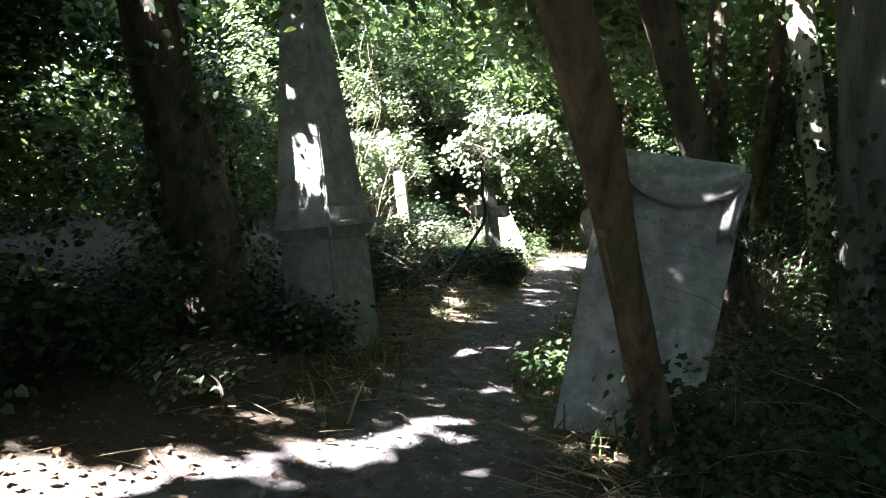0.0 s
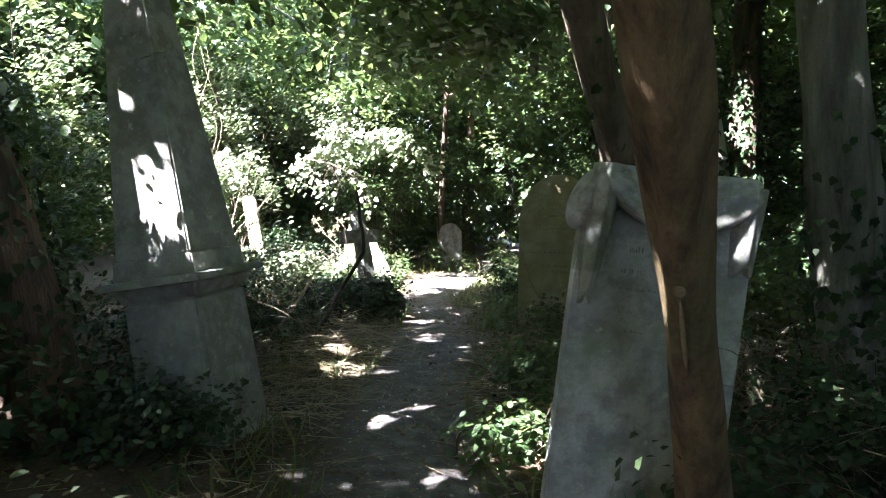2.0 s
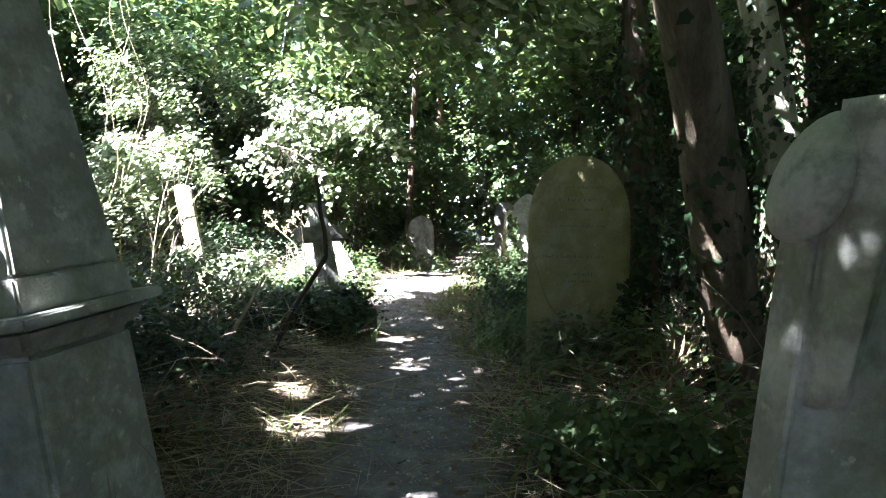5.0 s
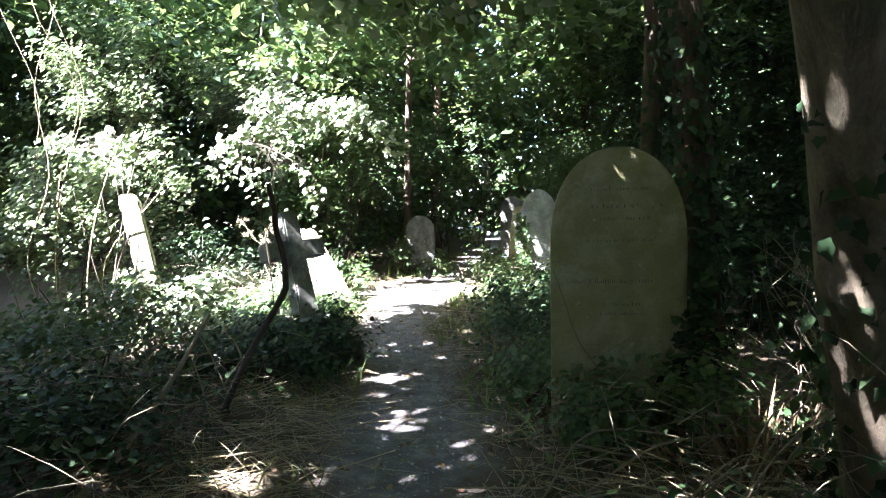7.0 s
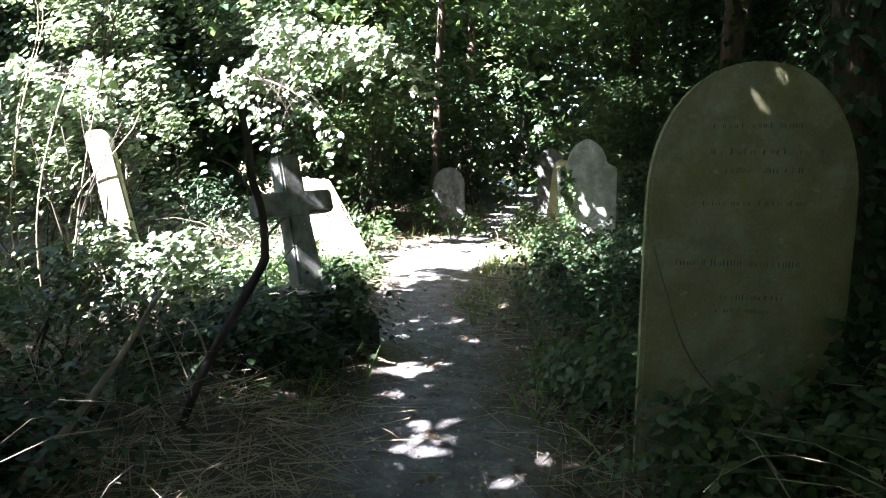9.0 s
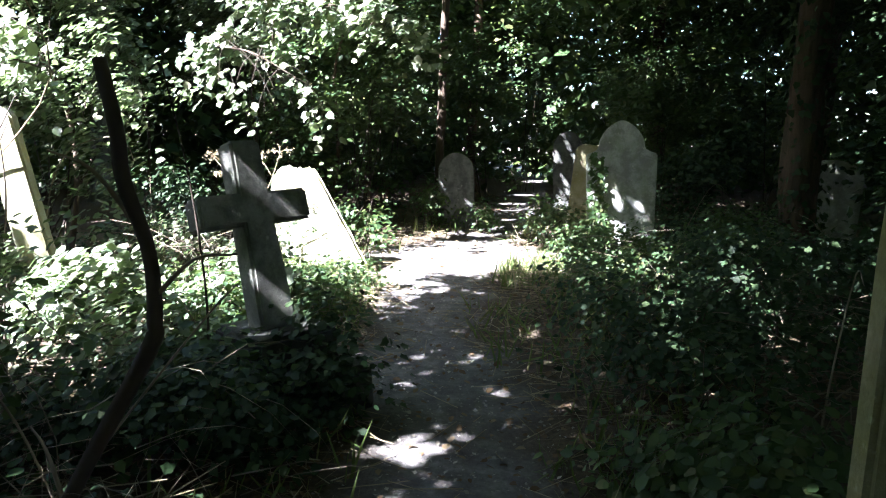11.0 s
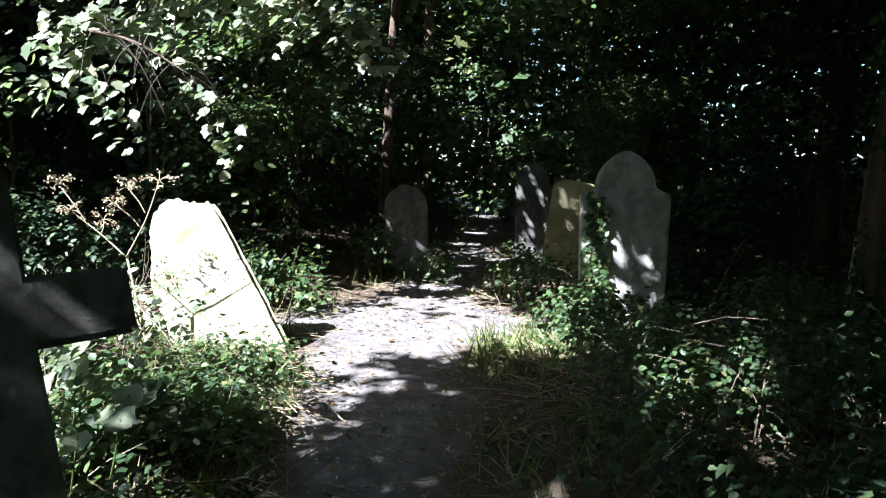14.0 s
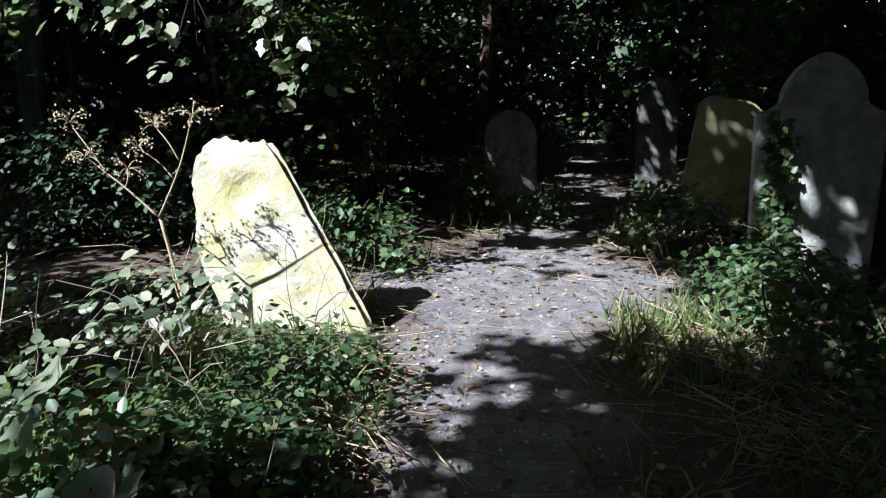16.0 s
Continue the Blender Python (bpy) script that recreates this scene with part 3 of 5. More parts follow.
def open_sky(P):
    """Which leaves stay: none in the many thin gaps between the crowns where the sky shows."""
    keep = np.ones(len(P), bool)
    for p, w, spread in SKY_GAPS:
        d = P - np.array(p)
        along = d @ np.array(w)
        side = np.cross(np.array(w), (0, 0, 1.0))
        u, v = (d @ side) / (along + 4), (d @ np.cross(side, np.array(w))) / (along + 4)
        speck = np.sin(95 * u + 3 * np.sin(31 * v)) * np.sin(88 * v + 2 * np.sin(37 * u))
        keep &= ~((along > 0) & (np.hypot(u, v) < spread) & (speck > 0.25 + 0.5 * np.hypot(u, v) / spread))
    return keep


CLEAR = [h for h in HOLES if h[0].z < 1.6 ]


def clumps(centres, spread, per, jitter=0.5):
    """Leaf places round clump centres, and the way that each leans."""
    c = np.repeat(centres, per, axis=0)
    o = rng.normal(size=c.shape) * spread * np.array([1, 1, 0.5])
    up = np.array([0, 0, 1.0]) + jitter * rng.normal(size=c.shape) + 0.35 * o / spread
    return c + o, up


def trunk(points, radii, bark, name, label, ivy=0, ivy_top=2.5, crown=None, crown_leaf=0.12, per=60, leaf=None, size=0.07):
    """A tree: an uneven tapered trunk, ivy up its bark and a crown of leaf clumps on limbs."""
    base = Vector(points[0])
    tree = thing(name, pose(base.x, base.y, float(ground_z(base.x, base.y)) - 0.03), label, "tree")
    inv = tree.matrix_world.inverted()
    line = smooth_line(points, 8)
    rr = np.interp(np.linspace(0, 1, len(line)), np.linspace(0, 1, len(radii)), radii)
    rr[0] *= 1.5
    rr[1] *= 1.3
    rr[2] *= 1.12
    v, f = tube([p - Vector((0, 0, 0.1 if i == 0 else 0)) for i, p in enumerate(line)], rr, 18, 0.32, base.x)
    tree_trunk = mesh_object("trunk", [inv @ q for q in v], f, bark, tree, smooth=True)
    if ivy:
        k = rng.integers(0, len(line), ivy)
        zs = np.array([p.z for p in line])
        ok = zs[k] < ivy_top + rng.normal(0, 0.4, ivy)
        k = k[ok]
        C = np.array([tuple(line[i]) for i in k]) + rng.uniform(-0.5, 0.5, (len(k), 3)) * np.stack([rr[k], rr[k], np.full(len(k), 0.25)], 1)
        a = rng.uniform(0, 2 * math.pi, len(k))
        out = np.stack([np.cos(a), np.sin(a), rng.normal(0.2, 0.3, len(k))], 1)
        P = C + out * (rr[k] * rng.uniform(0.95, 1.35, len(k)))[:, None]
        scatter("ivy", "ivy", P - np.array(tree.location), out + 0.4 * rng.normal(size=out.shape), size * rng.uniform(0.6, 1.3, len(k)), IVY, tree, np.tile([0, 0, -1.0], (len(k), 1)) + 0.5 * rng.normal(size=out.shape))
    if crown is not None:
        crown = np.asarray(crown, float)
        top = line[-1]
        for c in crown[:: max(1, len(crown) // 6)]:
            start = line[int(len(line) * rng.uniform(0.8, 0.99)) - 1]
            mid = (start + Vector(c)) / 2 + Vector((0, 0, 0.4))
            spine = smooth_line([start, mid, c], 5)
            if not sunward_mask(np.array([tuple(q) for q in spine]), HOLES[:3]).all():
                continue
            tv, tf = tube(spine, np.linspace(rr[-1] * 0.5, 0.012, 11), 6)
            mesh_object("limb", [inv @ q for q in tv], tf, bark, tree, smooth=True)
        P, N = clumps(crown, 0.66, per)
        ok = sunward_mask(P) & open_sky(P)
        scatter("crown", "kite", (P - np.array(tree.location))[ok], N[ok], crown_leaf * rng.uniform(0.6, 1.3, ok.sum()), leaf or LEAF, tree)
    return tree


# canopy clump centres over the whole walk, handed to the nearest tree
TREES = [
    ("leaning_tree", [(1.10, 3.26, 0), (0.93, 2.93, 0.65), (0.76, 2.60, 1.3), (0.55, 2.19, 2.1), (0.23, 1.58, 3.3), (-0.35, 0.45, 5.6)], [0.11, 0.092, 0.09, 0.098, 0.09, 0.06], BARK_RED, "slim red-brown tree trunk leaning over the path, bark scarred", 110, 0.25),
    ("old_tree", [(-2.45, 4.22, 0), (-2.80, 4.10, 1.4), (-3.25, 3.94, 3.0), (-3.8, 3.8, 5.0), (-4.0, 3.8, 7.0)], [0.30, 0.25, 0.23, 0.2, 0.14], BARK_DARK, "thick dark reddish tree trunk, wet and ivy-grown", 3400, 2.4),
    ("grey_tree", [(2.46, 4.66, 0), (2.28, 4.68, 1.3), (2.11, 4.7, 2.6), (1.85, 4.8, 5.0), (1.8, 4.9, 7.5)], [0.22, 0.19, 0.18, 0.16, 0.12], BARK_GREY, "grey ridged tree trunk, dark ivy round its foot", 3000, 1.5),
    ("ivy_tree", [(1.85, 6.79, 0), (1.30, 6.16, 1.5), (0.93, 5.74, 2.5), (0.30, 5.0, 4.2), (-0.4, 4.2, 7.0)], [0.18, 0.15, 0.14, 0.13, 0.1], BARK_BROWN, "brown tree trunk leaning behind the draped headstone, climbing ivy", 1500, 1.6),
    ("slim_tree", [(1.62, 8.45, 0), (1.48, 8.45, 1.5), (1.34, 8.45, 3.0), (1.2, 8.4, 5.0), (1.2, 8.4, 7.0)], [0.13, 0.115, 0.11, 0.1, 0.07], BARK_DARK, "brown tree trunk close behind a headstone, ivy hanging from it", 3200, 3.2),
    ("pale_tree", [(2.89, 7.85, 0), (2.57, 7.87, 1.5), (2.2, 7.92, 3.2), (1.85, 8.0, 5.0), (1.6, 8.0, 7.5)], [0.18, 0.16, 0.14, 0.13, 0.1], BARK_PALE, "pale-barked tree, sunlit above a collar of ivy", 2800, 3.0),
    ("dark_tree", [(3.3, 9.6, 0), (3.3, 9.6, 2), (3.3, 9.6, 4), (3.3, 9.6, 7.5)], [0.2, 0.18, 0.17, 0.12], BARK_DARK, "tree trunk wrapped in dark ivy", 3500, 5.5),
    ("thin_tree", [(-1.47, 19.4, 0), (-1.44, 19.4, 1.8), (-1.40, 19.4, 3.6), (-1.3, 19.4, 7)], [0.085, 0.075, 0.07, 0.05], BARK_DARK, "thin straight brown tree trunk beside the path", 150, 1.0),
    ("back_tree", [(2.6, 13.4, 0), (2.5, 13.4, 2), (2.55, 13.4, 4), (2.4, 13.4, 8)], [0.17, 0.15, 0.14, 0.1], BARK_DARK, "dark tree trunk in the shade behind the graves", 1500, 4.0),
    ("back_tree", [(4.6, 17.5, 0), (4.5, 17.5, 2), (4.55, 17.5, 4), (4.4, 17.5, 8)], [0.2, 0.18, 0.16, 0.1], BARK_DARK, "dark tree trunk in the shade behind the graves", 800, 3.0),
    ("back_tree", [(-4.6, 19.5, 0), (-4.5, 19.5, 2), (-4.3, 19.4, 4), (-4.4, 19.5, 8)], [0.16, 0.15, 0.14, 0.1], BARK_GREY, "grey tree trunk among the bushes", 400, 2.0),
    ("back_tree", [(3.4, 23.0, 0), (3.4, 23.0, 2), (3.3, 23.0, 4), (3.3, 23, 8)], [0.15, 0.14, 0.13, 0.1], BARK_DARK, "dark tree trunk in the shade behind the graves", 300, 2.0),
    ("back_tree", [(-1.0, 24.5, 0), (-1.0, 24.5, 2), (-0.9, 24.5, 4), (-0.9, 24.5, 8)], [0.13, 0.12, 0.11, 0.08], BARK_DARK, "dark tree trunk in the shade behind the graves", 300, 2.0),
    ("side_tree", [(-7.5, 2.0, 0), (-7.4, 2, 2), (-7.3, 2, 4), (-7.2, 2, 7.5)], [0.2, 0.18, 0.16, 0.1], BARK_GREY, "grey tree standing back from the path", 300, 2.0),
    ("side_tree", [(-8.5, 20.0, 0), (-8.4, 20, 2), (-8.3, 20, 4), (-8.2, 20, 7.5)], [0.2, 0.18, 0.16, 0.1], BARK_GREY, "grey tree standing back from the path", 300, 2.0),
    ("side_tree", [(-2.5, -4.5, 0), (-2.4, -4.5, 2), (-2.3, -4.5, 4), (-2.2, -4.5, 7.5)], [0.2, 0.18, 0.16, 0.1], BARK_GREY, "grey tree standing back from the path", 300, 2.0),
    ("side_tree", [(6.5, 1.0, 0), (6.4, 1, 2), (6.5, 1, 4), (6.6, 1, 7.5)], [0.2, 0.18, 0.16, 0.1], BARK_GREY, "grey tree standing back from the path", 300, 2.0),
]
cx, cy = np.meshgrid(np.arange(-15, 12, 0.62), np.arange(-9, 31, 0.62))
canopy = np.stack([cx.ravel(), cy.ravel(), np.full(cx.size, 6.4)], 1) + rng.uniform(-0.5, 0.5, (cx.size, 3)) * np.array([1, 1, 4.0])
# clumps added sunward of chosen spots, to block the sun from them
extra = np.array([(-1.55, 6.05, 4.7), (-1.0, 6.2, 4.9), (-2.1, 5.8, 4.8), (-1.6, 6.7, 5.0), (-1.2, 5.5, 4.8), (-4.5, 9.6, 4.8), (-4.0, 9.9, 5.2), (-4.9, 9.2, 5.0), (-5.4, 8.8, 5.4), (-4.4, 9.0, 5.0)])
shade = np.array([tuple(Vector(p) + TO_SUN * d) for p in ((1.35, 15.1, 1.5), (1.0, 20.6, 0.7), (1.3, 20.6, 0.7), (1.0, 20.6, 1.4), (1.3, 20.6, 1.4), (-0.8, 17.8, 0.5), (-1.2, 17.8, 1.0), (-1.0, 17.8, 0.8), (0.9, 8.0, 0.9), (0.9, 8.0, 1.5), (-0.9, 12.7, 0), (-0.4, 12.7, 0), (-0.5, 10.6, 0), (-1.9, 8.3, 0.3), (-2.2, 9.2, 0.3)) for d in (6.5, 7.4, 8.2)])
# unseen wood behind the start is thinned so open sky lights the stones' faces
canopy = canopy[(canopy[:, 1] > -3.0) | (np.abs(canopy[:, 0] - 0.6) > 1.5)]
# more clumps added to darken the graves and the path below
over = np.concatenate([rng.uniform((0.9, 13.5, 4.8), (9, 24, 7.0), (120, 3)), rng.uniform((-2.2, 10.8, 4.4), (0.5, 13.4, 5.4), (20, 3))])
canopy = np.concatenate([canopy, extra, shade, over])
roots = np.array([t[1][-1][:2] for t in TREES])
owner = np.argmin(np.linalg.norm(canopy[:, None, :2] - roots[None], axis=2), axis=1)
for i, (name, line, radii, bark, label, ivy, ivy_top) in enumerate(TREES):
    trunk(line, radii, bark, name, label, ivy, ivy_top, canopy[owner == i], 0.225, 130)


def bush(name, label, centre, radii, count, per, leaf_size, mat, stems=7, shape="ovate", spread=0.16, low=0.0):
    """A shrub: thin stems fanning out from its foot and clumps of leaves within an uneven outline."""
    c = np.array(centre, float)
    ob = thing(name, pose(c[0], c[1], float(ground_z(c[0], c[1])) - 0.02), label, "bush")
    boughs = max(5, count // 8)
    d = rng.normal(size=(boughs, 3))
    d /= np.linalg.norm(d, axis=1, keepdims=True)
    d[:, 2] = np.abs(d[:, 2]) * np.sign(rng.uniform(-0.55, 1, boughs))
    tips = d * rng.uniform(0.65, 1.15, (boughs, 1)) * np.array(radii)
    k = rng.integers(0, boughs, count)
    t = rng.uniform(0.15, 1.0, count)[:, None] ** 0.7
    C = tips[k] * t + rng.normal(0, 0.11, (count, 3)) * np.array(radii) + np.array([0, 0, c[2]])
    C[:, 2] -= 0.18 * radii[2] * t[:, 0] ** 2
    C = C[C[:, 2] > low]
    P, N = clumps(C, spread, per, 0.4)
    N = N + (1.1 if mat is LEAF_SUNLIT else 0.5) * np.array(TO_SUN) - np.array([0, 0, 0.35])
    at = np.array(ob.location)
    ok = (P[:, 2] > 0.03) & sunward_mask(P + at, CLEAR, 0.35)
    scatter("leaves", shape, P[ok], N[ok], leaf_size * rng.uniform(0.6, 1.3, ok.sum()), mat, ob)
    for k in range(stems):
        tip = C[int(rng.integers(0, len(C)))]
        foot = np.array([rng.normal(0, 0.12), rng.normal(0, 0.12), -0.05])
        mid = (tip + foot) * np.array([0.45, 0.45, 0.6]) + rng.normal(0, 0.08, 3)
        tv, tf = tube(smooth_line([foot, mid, tip], 5), np.linspace(0.010, 0.003, 11), 5)
        mesh_object("stem", tv, tf, TWIG_DARK, ob, smooth=True)
    return ob


SUNNY = "sunlit green shrub of broad leaves behind the graves"
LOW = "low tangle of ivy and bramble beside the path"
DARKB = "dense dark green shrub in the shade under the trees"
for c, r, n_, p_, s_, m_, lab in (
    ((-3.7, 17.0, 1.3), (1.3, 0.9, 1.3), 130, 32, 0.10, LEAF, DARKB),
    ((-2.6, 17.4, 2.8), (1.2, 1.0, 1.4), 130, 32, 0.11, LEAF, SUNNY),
    ((-5.2, 13.2, 1.6), (1.3, 1.2, 1.5), 150, 32, 0.09, LEAF_SUNLIT, SUNNY),
    ((-4.6, 11.2, 1.2), (1.0, 1.0, 1.2), 120, 32, 0.09, LEAF_SUNLIT, SUNNY),
    ((-4.4, 17.8, 3.2), (1.6, 1.2, 2.0), 170, 30, 0.10, LEAF_SUNLIT, SUNNY),
    ((-6.6, 15.5, 3.2), (1.6, 1.3, 2.6), 180, 30, 0.10, LEAF_SUNLIT, SUNNY),
    ((-6.6, 10.2, 2.4), (1.4, 1.4, 2.3), 180, 30, 0.10, LEAF_SUNLIT, SUNNY),
    ((-2.9, 12.2, 0.45), (0.8, 0.9, 0.5), 80, 30, 0.06, LEAF_SUNLIT, "low sunlit bramble patch beside a stone cross"),
    ((-3.1, 10.0, 0.45), (0.7, 0.6, 0.45), 70, 30, 0.065, LEAF_SUNLIT, "low sunlit bramble patch beside a stone cross"),
    ((-3.0, 8.8, 0.5), (1.0, 1.3, 0.55), 90, 34, 0.06, LEAF, "low tangle of bramble and ivy beside the path"),
    ((-5.4, 7.2, 1.6), (1.5, 1.5, 1.7), 150, 32, 0.08, LEAF, DARKB),
    ((-4.2, 5.6, 1.2), (1.1, 1.2, 1.5), 120, 34, 0.07, LEAF, DARKB),
    ((-3.6, 2.4, 1.4), (1.1, 1.1, 1.7), 170, 36, 0.06, LEAF, DARKB),
    ((-4.6, 3.0, 2.6), (1.4, 1.4, 2.4), 200, 36, 0.07, IVY, DARKB),
    ((-2.3, 2.9, 0.35), (0.7, 0.8, 0.45), 80, 34, 0.06, IVY, "low dark ivy mound at the path side"),
    ((2.2, 3.9, 0.4), (0.8, 0.8, 0.5), 60, 30, 0.05, IVY, "low dark bramble mound beside a headstone"),
    ((3.4, 3.6, 0.9), (1.1, 1.1, 1.0), 110, 34, 0.06, IVY, DARKB),
    ((4.4, 6.6, 1.8), (1.5, 1.5, 2.0), 170, 32, 0.08, IVY, DARKB),
    ((2.9, 7.0, 0.8), (0.9, 0.8, 0.9), 90, 32, 0.06, LEAF, DARKB),
    ((2.0, 7.2, 0.5), (0.6, 0.7, 0.6), 34, 26, 0.06, LEAF, "twiggy bramble bush beside a mossy headstone"),
    ((5.0, 11.0, 2.4), (1.6, 1.6, 2.6), 200, 30, 0.09, IVY, DARKB),
    ((3.2, 11.6, 1.2), (1.1, 1.1, 1.4), 120, 32, 0.08, IVY, DARKB),
    ((2.4, 16.4, 1.0), (0.8, 0.9, 1.2), 90, 32, 0.08, IVY, DARKB),
    ((2.6, 19.2, 1.8), (1.2, 1.3, 2.0), 150, 32, 0.09, LEAF, DARKB),
    ((5.2, 15.4, 2.4), (1.6, 1.8, 2.8), 200, 30, 0.10, IVY, DARKB),
    ((-2.6, 20.0, 1.8), (1.3, 1.2, 2.2), 160, 32, 0.09, LEAF, DARKB),
    ((-0.8, 22.0, 2.2), (0.9, 1.1, 2.2), 130, 30, 0.10, LEAF, DARKB),
    ((0.5, 25.5, 3.6), (2.4, 1.3, 2.4), 200, 30, 0.11, LEAF, DARKB),
    ((3.4, 26.0, 2.6), (1.6, 1.5, 2.8), 170, 30, 0.11, LEAF, DARKB),
    ((-3.6, 23.5, 2.8), (1.8, 1.4, 3.0), 190, 30, 0.11, LEAF, DARKB),
    ((-2.3, 15.6, 0.35), (0.7, 0.5, 0.4), 50, 28, 0.07, LEAF, "low leafy growth at the foot of the bushes"),
    ((-1.5, 2.75, 0.2), (0.16, 0.16, 0.22), 10, 16, 0.06, LEAF_SUNLIT, "small sunlit leafy sprig beside the path"),
    ((-2.45, 11.7, 0.3), (0.6, 0.6, 0.38), 64, 30, 0.055, LEAF, "low broad-leaved growth beside a cross"),
    ((-2.4, 10.9, 0.3), (0.5, 0.5, 0.4), 54, 30, 0.055, LEAF, LOW),
    ((-2.2, 12.3, 0.2), (0.42, 0.5, 0.32), 40, 28, 0.05, LEAF, LOW),
    ((-3.3, 10.5, 0.55), (0.5, 0.3, 0.5), 46, 30, 0.09, LEAF_SUNLIT, "sunlit leaves half covering a pale stele"),
    ((-3.8, 10.55, 1.75), (0.6, 0.35, 0.5), 45, 30, 0.09, LEAF_SUNLIT, "sunlit leaves half covering a pale stele"),
    ((-0.7, 17.55, 0.4), (0.25, 0.2, 0.45), 26, 28, 0.06, LEAF, "ivy clump beside a small headstone"),
    ((-1.4, 17.6, 0.35), (0.25, 0.25, 0.4), 26, 28, 0.06, LEAF, "ivy clump beside a small headstone"),
    ((-2.05, 9.75, 0.3), (0.4, 0.35, 0.35), 45, 32, 0.06, LEAF, LOW),
    ((-1.6, 9.62, 0.2), (0.42, 0.2, 0.3), 46, 28, 0.055, IVY, LOW),
    ((-2.0, 9.2, 0.3), (0.6, 0.6, 0.4), 60, 34, 0.05, IVY, LOW),
    ((-2.55, 7.6, 0.25), (0.5, 0.6, 0.32), 50, 34, 0.05, IVY, LOW),
    ((-2.6, 6.3, 0.4), (0.8, 0.7, 0.5), 80, 34, 0.05, IVY, LOW),
    ((-1.9, 4.0, 0.2), (0.5, 0.45, 0.3), 50, 34, 0.05, IVY, LOW),
    ((-3.0, 1.6, 0.5), (0.9, 0.9, 0.7), 110, 36, 0.06, IVY, LOW),
    ((-1.42, 10.0, 0.3), (0.15, 0.3, 0.35), 36, 30, 0.05, IVY, "dark ivy grown over a stepped plinth"),
    ((0.75, 7.75, 0.25), (0.40, 0.18, 0.36), 46, 28, 0.06, LEAF, "ivy clump over the foot of a mossy headstone"),
    ((1.2, 7.75, 0.4), (0.34, 0.18, 0.55), 52, 28, 0.06, LEAF, "ivy clump over the foot of a mossy headstone"),
    ((0.45, 8.9, 0.3), (0.5, 0.6, 0.4), 55, 32, 0.06, LEAF, LOW),
    ((0.75, 10.2, 0.45), (0.75, 1.0, 0.5), 100, 40, 0.042, IVY, LOW),
    ((1.7, 11.3, 0.6), (0.9, 0.9, 0.7), 100, 40, 0.042, IVY, LOW),
    ((0.75, 12.4, 0.35), (0.75, 0.9, 0.42), 90, 40, 0.045, LEAF, LOW),
    ((1.8, 13.4, 0.5), (0.8, 0.8, 0.6), 80, 40, 0.045, LEAF, LOW),
    ((0.75, 14.7, 0.35), (0.4, 0.35, 0.45), 40, 30, 0.06, LEAF, "nettles and ivy at the foot of a gothic headstone"),
    ((0.35, 16.2, 0.3), (0.4, 0.6, 0.4), 40, 30, 0.06, LEAF, LOW),
    ((1.9, 2.9, 0.25), (0.8, 0.7, 0.35), 60, 32, 0.05, IVY, LOW),
    ((1.15, 3.2, 0.2), (0.35, 0.25, 0.45), 45, 30, 0.05, IVY, "ivy and nettles round the foot of a leaning trunk"),
    ((0.5, 5.6, 0.2), (0.35, 0.7, 0.3), 40, 30, 0.05, LEAF, LOW),
    ((-4.7, 15.4, 0.5), (0.9, 0.7, 0.6), 80, 30, 0.07, IVY, DARKB),
    ((-3.7, 16.3, 0.4), (0.8, 0.5, 0.5), 70, 30, 0.07, IVY, DARKB),
    ((-2.15, 13.05, 0.14), (0.5, 0.35, 0.2), 50, 26, 0.05, LEAF, "low leafy weeds at the foot of a broken slab"),
    ((-1.95, 12.4, 0.14), (0.3, 0.5, 0.2), 40, 26, 0.05, LEAF, LOW),
    ((0.3, 4.5, 0.16), (0.22, 0.25, 0.2), 26, 22, 0.06, LEAF, "leafy green sprigs at the path edge beside a headstone"),
    ((0.75, 5.8, 0.2), (0.5, 0.45, 0.3), 60, 30, 0.065, LEAF, LOW),
    ((0.95, 5.2, 0.3), (0.5, 0.5, 0.4), 50, 30, 0.06, LEAF, LOW),
    ((-3.2, 20.8, 3.5), (1.2, 1.0, 3.2), 160, 32, 0.10, LEAF, DARKB),
    ((2.9, 21.5, 3.0), (1.0, 1.0, 3.2), 150, 32, 0.10, LEAF, DARKB),
    ((4.0, 13.0, 3.0), (1.2, 1.2, 2.6), 160, 32, 0.09, IVY, DARKB),
    ((3.6, 17.0, 3.4), (1.2, 1.2, 2.6), 160, 32, 0.09, IVY, DARKB),
    ((0.55, 14.0, 0.3), (0.55, 0.8, 0.4), 50, 30, 0.06, LEAF, "low ivy and nettle clump before a gothic headstone"),
):
    bush("shrub", lab, c, r, n_, p_, s_, m_, 4 if lab is SUNNY else 7, shape="ivy" if m_ is IVY and c[1] < 13 else "ovate")


